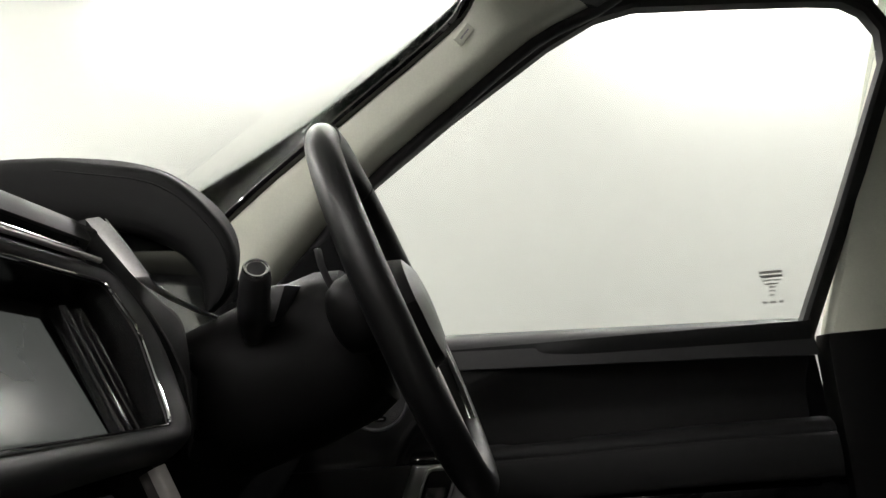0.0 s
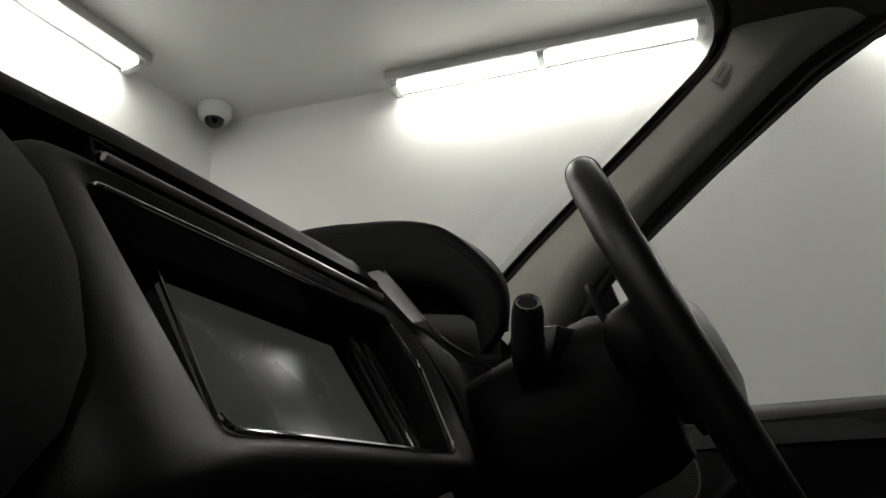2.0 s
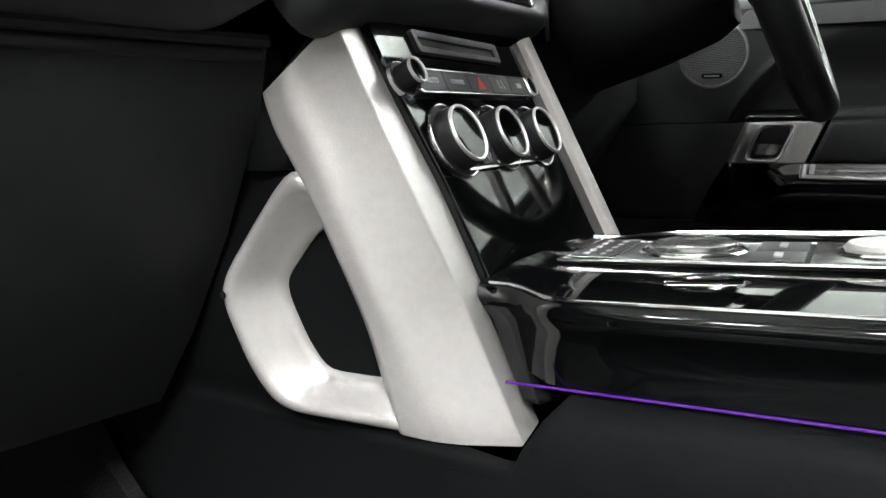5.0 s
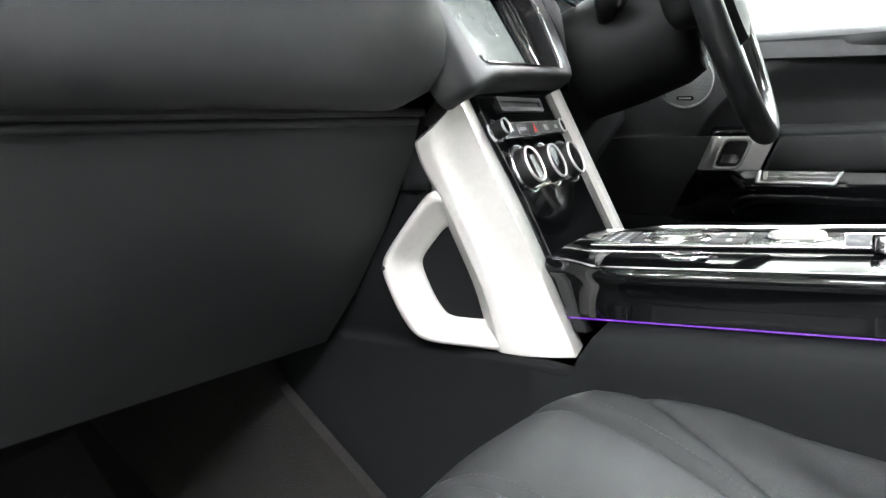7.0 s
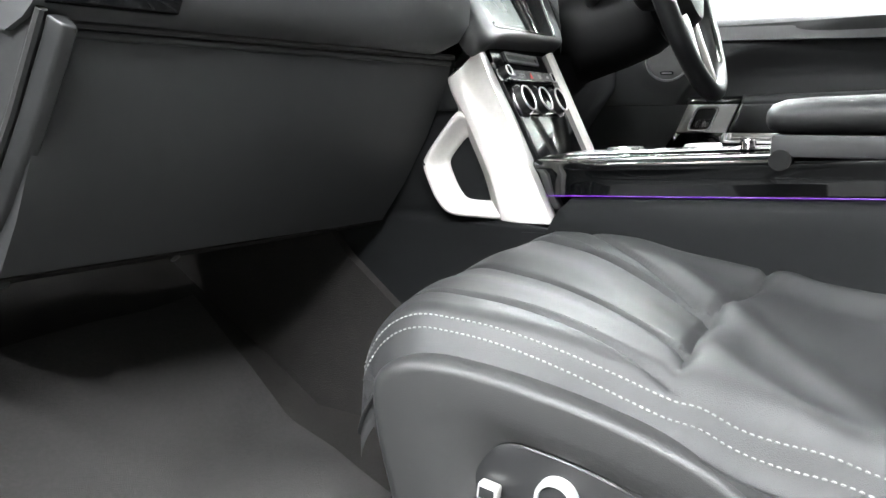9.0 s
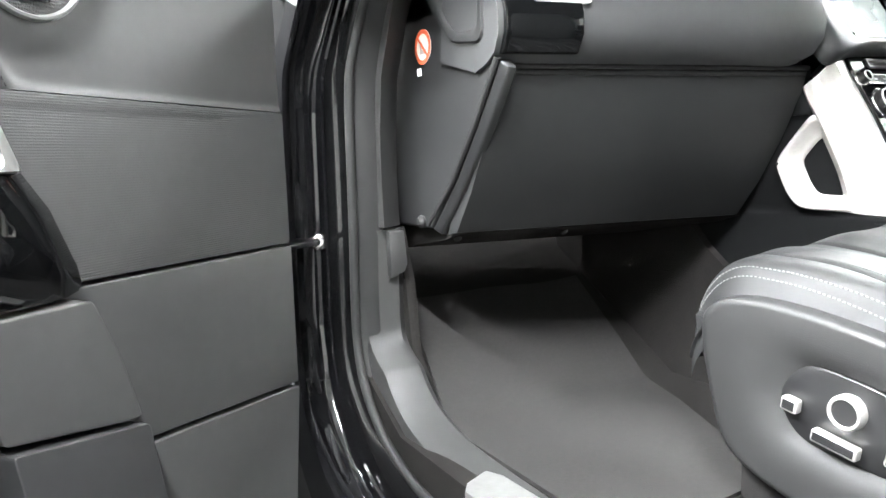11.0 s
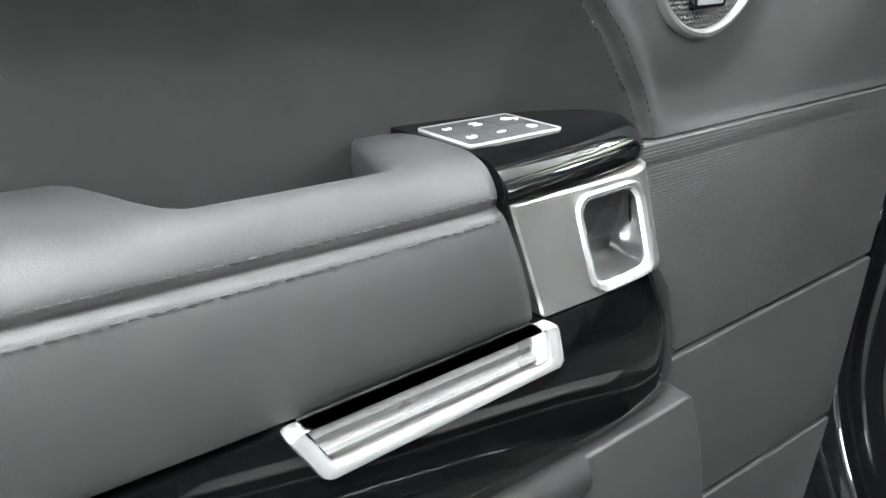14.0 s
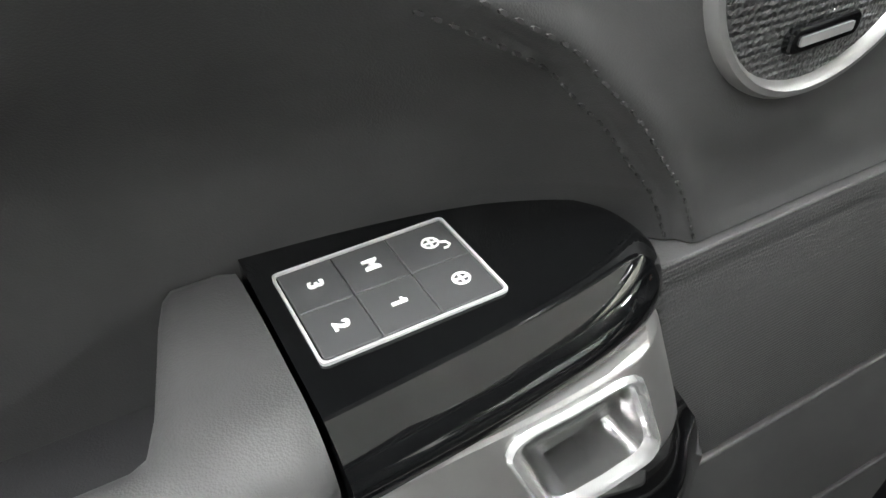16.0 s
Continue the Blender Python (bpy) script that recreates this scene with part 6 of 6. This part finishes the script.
def seat_top(x, yc, y):
    """Height of the cushion's leather; yc runs along the middle, y is the true place."""
    a = (x - (SX0 + SX1) / 2) / ((SX1 - SX0) / 2)
    k = min(1.0, max(0.0, YF - yc) / 0.085)
    z = 0.740 + 0.062 * (1 - (1 - k) ** 2.4) ** 0.75
    z += 0.008 * smooth(0.55, 0.85, a) * k - 0.046 * smooth(0.70, 1.0, abs(a)) ** 1.8
    z += 0.016 * smooth(-0.1, 0.7, a) * k
    z -= 0.052 * (1 - smooth(-0.50, -0.14, y)) * (1 - 0.45 * smooth(0.6, 0.9, a))
    for x0, pull, dep in ((-0.428, 0.055, 0.0055), (-0.322, 0.12, 0.0070), (-0.218, 0.12, 0.0070), (-0.172, 0.16, 0.0045)):
        c = x0 - pull * (max(0.0, -0.06 - y) / 0.24) ** 1.6
        s = (x - c) / 0.0036
        z -= 1.35 * dep * math.exp(-abs(s) ** 1.5) * smooth(YF - 0.012, YF - 0.04, yc) * (1 - smooth(-0.29, -0.32, y))
        z += 0.0040 * math.exp(-((x - c - 0.040) / 0.026) ** 2) * k
    # cross seam where the pleats end, and the cushion behind it
    yb = -0.305 - 0.03 * smooth(-0.33, -0.20, x)
    z -= 0.007 * math.exp(-((y - yb) / 0.0045) ** 2) * smooth(-0.49, -0.46, x)
    z += 0.004 * math.exp(-((y - yb + 0.022) / 0.016) ** 2)
    return z


def seat_y(a, b):
    return YF - 0.53 * b ** 1.25 - 0.045 * abs(2 * a - 1) ** 2.4 * (1 - b)


def seat_pt(x, b, up=0.0):
    a = (x - SX0) / (SX1 - SX0)
    return V(x, seat_y(a, b), seat_top(x, seat_y(0.5, b), seat_y(a, b)) + up)


part("cushion", surface(lambda a, b: seat_pt(SX0 + (SX1 - SX0) * a, b), 200, 130, shift=(0, 0, -0.03)), SEATLEATHER, seat, "black pleated leather cushion", angle=60)
for off in (-0.0036, 0.0036):
    pth = [seat_pt(-0.487 + off - 0.010 * smooth(0.2, 0.8, b), b, 0.0003) for b in [0.004 + 0.86 * (k / 110) ** 1.3 for k in range(111)]]
    part("stitching", stitches(pth, 0.0052, 0.0038, (-0.35, 0, 1), 0.17, 0.16), THREAD, seat, "pale grey double stitching")
# fine seam stitching beside each pleat
for x0, pull in ((-0.428, 0.055), (-0.322, 0.12), (-0.218, 0.12)):
    pth = []
    for k in range(61):
        b = 0.07 + 0.50 * k / 60
        y = seat_y(0.5, b)
        c = x0 - pull * (max(0.0, -0.06 - y) / 0.24) ** 1.6 + 0.0068
        if c > SX0 + 0.06 and y > -0.285:
            pth.append(seat_pt(c, b, 0.0002))
    part("seam_stitching", stitches(pth, 0.0042, 0.0030, (0, 0, 1), 0.12, 0.10), GREYTHREAD, seat, "grey seam stitching")
# leather side below the seam
part("side_bolster", surface(lambda a, b: V(-0.5140 - 0.004 * math.sin(math.pi * b), seat_y(0.0, 0.98 * a), seat_top(SX0, seat_y(0.5, 0.98 * a), seat_y(0.0, 0.98 * a)) + 0.001 - (0.010 + 0.05 * smooth(0.25, 0.8, a)) * b), 60, 8, shift=(0.02, 0, 0)), SEATLEATHER, seat)
# side valance with the switch panel set into it
prof = [(-0.100, 0.600), (-0.076, 0.66), (-0.064, 0.725), (-0.074, 0.752), (-0.116, 0.768), (-0.20, 0.764), (-0.296, 0.745), (-0.36, 0.718), (-0.405, 0.675), (-0.418, 0.640), (-0.402, 0.622), (-0.33, 0.590), (-0.237, 0.566), (-0.16, 0.573)]
c = V(-0.235, 0.672, 0)
pan = [(-0.163, 0.678), (-0.175, 0.700), (-0.197, 0.712), (-0.25, 0.706), (-0.298, 0.692), (-0.316, 0.675), (-0.308, 0.652), (-0.292, 0.632), (-0.275, 0.627), (-0.225, 0.630), (-0.186, 0.638), (-0.168, 0.656)]
P2 = spline([V(y, z, 0) for y, z in prof], 72, closed=True)
ang = [math.atan2(p.y - c.y, p.x - c.x) for p in P2]


def on_panel(t, g):
    """Where the panel's outline lies in one direction from its middle."""
    q = spline([V(y, z, 0) for y, z in pan], 240, closed=True)
    best = min(q, key=lambda p: abs(math.remainder(math.atan2(p.y - c.y, p.x - c.x) - t, 2 * math.pi)))
    return V(c.x + (best.x - c.x) * g, c.y + (best.y - c.y) * g, 0)


rim, lip = [on_panel(t, 1.16) for t in ang], [on_panel(t, 1.02) for t in ang]
rings = [[V(x, c.x + (p.x - c.x) * g, c.y + (p.y - c.y) * g) for p in P2] for x, g in ((-0.470, 0.98), (-0.508, 1.0), (-0.517, 0.985), (-0.5215, 0.955), (-0.5225, 0.91))]
rings += [[V(-0.5215, *(p.lerp(q, 0.6)).xy) for p, q in zip(P2, rim)], [V(-0.5185, *p.xy) for p in rim], [V(-0.5120, *p.xy) for p in lip], [V(-0.5105, *(p.lerp(c, 0.3)).xy) for p in lip]]
val = part("side_valance", loft(rings), GREYPLASTIC, seat, "dark grey moulded side valance", angle=60)
sp = part("switch_panel", loft([[V(x, *p.xy) for p in [on_panel(t, g) for t in ang]] for x, g in ((-0.500, 1.0), (-0.5130, 1.0), (-0.5142, 0.96))]), PANELBLACK, val, "oval switch panel")
r, tall = 0.0165, 0.011
kb = part("lumbar_knob", lathe(((r, 0), (r, tall - 0.003), (r * 0.93, tall), (r * 0.78, tall), (r * 0.74, tall - 0.002)), facing(V(-0.5142, -0.233, 0.679), (-1, 0, 0)), 36), SATIN, sp, "silver ring of the lumbar knob")
part("centre", lathe(((r * 0.76, 0.004), (r * 0.76, tall - 0.0018), (r * 0.3, tall - 0.0012), (0, tall - 0.001)), facing(V(-0.5142, -0.233, 0.679), (-1, 0, 0)), 28), PANELBLACK, kb)


def rocker(name, y, z, w, h, turn, label):
    m = facing(V(-0.5142, y, z), (-1, 0, 0)) @ pose(0, 0, 0, 0, 0, turn)
    k = part(name, box((-w, -h, 0), (w, h, 0.0105), 0.003, 3, m=m), SATIN, sp, label)
    part("face", box((-w + 0.0024, -h + 0.0024, 0.0095), (w - 0.0024, h - 0.0024, 0.0108), 0.0006, 2, m=m), PANELBLACK, k)


rocker("small_switch", -0.178, 0.6705, 0.0088, 0.0072, -8, "small chrome edged switch")
rocker("slide_switch", -0.2235, 0.6455, 0.0225, 0.0065, -9, "long chrome edged slide switch")
rocker("recline_switch", -0.279, 0.6625, 0.0058, 0.0215, -14, "upright chrome edged recline switch")
part("seat_base", loft([[V(x, y, z) for x, y in ((-0.49, -0.10), (-0.18, -0.10), (-0.18, -0.52), (-0.49, -0.52))] for z in (0.60, 0.68, 0.735)], bevel=0.01), PLASTIC, seat)
part("front_skirt", loft([[V(SX0 + 0.003 + (SX1 - SX0 - 0.006) * a, seat_y(a, 0) + q, z) for q, z in ((-0.002, 0.736), (-0.004, 0.722), (-0.014, 0.69), (-0.035, 0.64), (-0.07, 0.60), (-0.12, 0.60), (-0.12, 0.735))] for a in [k / 12 for k in range(13)]]), SEATLEATHER, seat)
part("lower_carpet", loft([[V(x, y, z) for x, y in ((-0.500, -0.105), (-0.18, -0.105), (-0.18, -0.55), (-0.500, -0.55))] for z in (0.537, 0.56, 0.605)], bevel=0.008), MATFELT, seat, "grey carpet apron under the seat")
part("side_trim", loft([[V(-0.517, y, z), V(-0.527, y, z + 0.004), V(-0.527, y, z + 0.05), V(-0.515, y, z + 0.055), V(-0.49, y, z + 0.03)] for y, z in ((-0.408, 0.63), (-0.44, 0.632), (-0.56, 0.64))], bevel=0.002), PLASTIC, seat)
part("backrest", loft([[V(cx + 0.19 * math.cos(t) * s, y0 + 0.06 * math.sin(t), z) for t in (2 * math.pi * k / 24 for k in range(24))] for z, y0, s, cx in ((0.76, -0.60, 1.0, -0.34), (0.9, -0.64, 1.05, -0.34), (1.1, -0.70, 1.05, -0.34), (1.3, -0.76, 0.95, -0.34), (1.42, -0.80, 0.7, -0.34))]), SEATLEATHER, seat)

# ---- footwell mat ----
def mat_pt(a, b):
    y = -0.10 + 0.617 * b
    xl = -0.672 + 0.06 * smooth(0.45, 1.0, b)
    xr = lerp_table([(-0.10, -0.40), (0.02, -0.372), (0.08, -0.345), (0.15, -0.312), (0.25, -0.277), (0.35, -0.250), (0.515, -0.214)], y)
    z = 0.541 + max(0.0, y - 0.26) * 0.512 + 0.004 * math.sin(9 * a + 4 * b) * a
    return V(xl + (xr - xl) * a, y, z)


tagged(finish("floor_mat", surface(mat_pt, 24, 30, shift=(0, 0, -0.005)), MATFELT), "dark grey felt floor mat in the footwell", "floor mat")
tagged(finish("mat_stud", lathe(((0.0, 0.0), (0.012, 0.0), (0.010, 0.004), (0.0, 0.005)), pose(-0.61, -0.087, 0.546), 16), PLASTIC), "small black mat fixing stud", "stud")

# ---- door aperture on the passenger side ----
AP = [(0.20, 1.45), (0.27, 1.27), (0.335, 1.14), (0.362, 1.07), (0.376, 1.0), (0.380, 0.90), (0.384, 0.80), (0.389, 0.72), (0.388, 0.65), (0.367, 0.583), (0.305, 0.524), (0.215, 0.492), (0.10, 0.482), (-0.15, 0.48), (-0.70, 0.48)]
ap = spline([V(y, z, 0) for y, z in AP], 72)


def ap_ring(i, pts):
    """Points (x, along the outward normal of the aperture) at station i."""
    t = (ap[min(i + 1, len(ap) - 1)] - ap[max(i - 1, 0)]).normalized()
    n = V(abs(t.y), -abs(t.x), 0)
    return [V(x, ap[i].x + n.x * o, ap[i].y + n.y * o) for x, o in pts]


apt = thing("door_aperture", "black painted door opening with rubber seal and grey trim", "door frame", kind="structure", at=(-0.8, 0.3, 0.5))
lean = lambda z: 0.16 * max(0.0, z - 1.05)
ap_part = lambda pts: loft([[p + V(lean(p.z), 0, 0) for p in ap_ring(i, pts)] for i in range(len(ap))])
tube = lambda x, o, r, n=10: [(x + r * math.cos(2 * math.pi * k / n), o + r * math.sin(2 * math.pi * k / n)) for k in range(n)]
part("jamb", ap_part([(-0.735, 0.004), (-0.752, 0.006), (-0.763, 0.018), (-0.769, 0.036), (-0.7705, 0.040), (-0.7705, 0.10), (-0.725, 0.10)]), JAMB, apt, "black painted jamb")
part("channel", ap_part([(-0.7705, 0.040), (-0.773, 0.0385), (-0.7765, 0.041), (-0.7780, 0.050), (-0.780, 0.0545), (-0.784, 0.0565), (-0.800, 0.0570), (-0.818, 0.0565), (-0.822, 0.0545), (-0.8235, 0.050), (-0.826, 0.042), (-0.830, 0.0395), (-0.834, 0.043), (-0.836, 0.06), (-0.836, 0.13), (-0.7705, 0.13)]), PAINT, apt, "gloss black painted channel")
part("seal", ap_part(tube(-0.7475, 0.0, 0.0068, 14)), SEALRUBBER, apt, "grey rubber door seal")
part("seal_lip", ap_part(tube(-0.7355, 0.003, 0.0026, 8)), SEALRUBBER, apt)
part("inner_lip", ap_part([(-0.742, 0.004), (-0.736, -0.001), (-0.715, -0.004), (-0.700, -0.004), (-0.700, 0.03), (-0.742, 0.03)]), DARK, apt)
part("upper_trim", loft([[V(x + 0.10 * max(0.0, z - 1.05), y + q, z) for x, q in ((-0.708, 0.012), (-0.7055, 0.0), (-0.690, 0.0105), (-0.674, 0.022), (-0.664, 0.033), (-0.664, 0.07), (-0.708, 0.07))] for y, z in ((0.363, 0.820), (0.364, 0.832), (0.366, 0.90), (0.364, 0.96), (0.352, 1.04), (0.328, 1.12), (0.300, 1.18), (0.24, 1.32), (0.17, 1.50))]), GREYTRIM, apt, "grey plastic pillar trim")
kick = []
for i in range(len(ap)):
    if ap[i].y > 0.835:
        continue
    k = smooth(0.575, 0.655, ap[i].y)
    mixo = lambda lo, up: lo + (up - lo) * k
    kick.append(ap_ring(i, [(-0.733, mixo(-0.028, 0.006)), (-0.729, mixo(-0.044, -0.001)), (-0.712, mixo(-0.053, -0.0035)), (-0.690, mixo(-0.057, -0.008)), (-0.678, mixo(-0.058, -0.011)), (-0.668, mixo(-0.050, -0.004)), (-0.666, 0.03), (-0.733, 0.03)]))
kick[0] = [V(p.x, p.y, min(p.z, 0.815)) for p in kick[0]]
part("sill_trim", loft(kick), GREYTRIM, apt, "grey plastic sill trim")
part("kick_panel", prism([V(-0.650, y, z) for y, z in ((0.405, 0.817), (0.375, 0.73), (0.36, 0.62), (0.30, 0.535), (0.66, 0.535), (0.70, 0.817))], (-0.018, 0, 0), 0.006), CARPET, apt, "dark footwell side lining")
part("trim_tongue", prism([V(x, y, z) for x, y, z in ((-0.697, 0.3660, 0.814), (-0.672, 0.3640, 0.814), (-0.668, 0.3640, 0.762), (-0.673, 0.3640, 0.750), (-0.695, 0.3650, 0.742))], (0, 0.02, 0), 0.003), GREYTRIM, apt)
part("scuff_plate", prism([V(x, y, 0.538) for x, y in ((-0.760, 0.050), (-0.748, 0.066), (-0.712, 0.082), (-0.702, 0.060), (-0.696, -0.05), (-0.694, -0.70), (-0.760, -0.70))], (0, 0, 0.012), 0.003), ALU, apt, "bright metal scuff plate")
hg = part("check_strap", sweep([V(-0.786, 0.434, 0.799), V(-0.832, 0.418, 0.799), V(-0.885, 0.380, 0.799)], 0.0055, 10), CHROME, apt, "metal door check strap")
part("boss", lathe(((0.0, 0), (0.014, 0), (0.0145, 0.006), (0.012, 0.012), (0.008, 0.014), (0.007, 0.010), (0.0, 0.010)), facing(V(-0.781, 0.445, 0.799), (-0.35, -1, 0)), 20), SATINDARK, hg)
for z0 in (1.03, 0.64):
    h = part("hinge", box((-0.895, 0.396, z0 - 0.03), (-0.875, 0.408, z0 + 0.03), 0.004), DARK, apt, "black door hinge")
    part("pin", sweep([V(-0.862, 0.366, z0 - 0.035), V(-0.862, 0.366, z0 + 0.035)], 0.007, 12), CHROME, h)
# front wing outside the jamb
tagged(finish("front_wing", box((-0.96, 0.52, 0.45), (-0.86, 1.2, 1.12), 0.03, 4), PAINT), "gloss black front wing of the car", "car wing", kind="structure")
tagged(finish("sill", box((-0.90, -2.1, 0.34), (-0.70, 0.24, 0.468), 0.03, 4), PAINT), "gloss black body sill", "sill", kind="structure")
tagged(finish("sill", box((0.70, -2.1, 0.36), (0.90, 0.30, 0.54), 0.03, 4), PAINT), "gloss black body sill", "sill", kind="structure")
tagged(finish("rear_body_side", loft([[V(x, y, z) for x, z in ((-0.88, 0.45), (-0.95, 0.60), (-0.955, 0.95), (-0.90, 1.14), (-0.74, 1.70), (-0.70, 1.70), (-0.80, 1.10), (-0.80, 0.45))] for y in (-2.3, -2.0, -0.93)], bevel=0.01), PAINT), "gloss black rear body side with dark glass", "car body", kind="structure")
# Matt black sheet added to keep the gap dark and hide the room.
tagged(finish("gap_sheet", box((-1.10, 0.470, 0.0), (-0.70, 0.490, 1.17), 0.006), DARK), "matt black sheet closing the gap between wing and door", "seal", kind="structure")
# the driver's seat stands across the console
driver_seat = copy_thing(seat, Matrix.Translation(seat.location + V(0.69, -0.02, 0)))
tagged(driver_seat, "black leather driver seat with pleated cushion", "car seat")
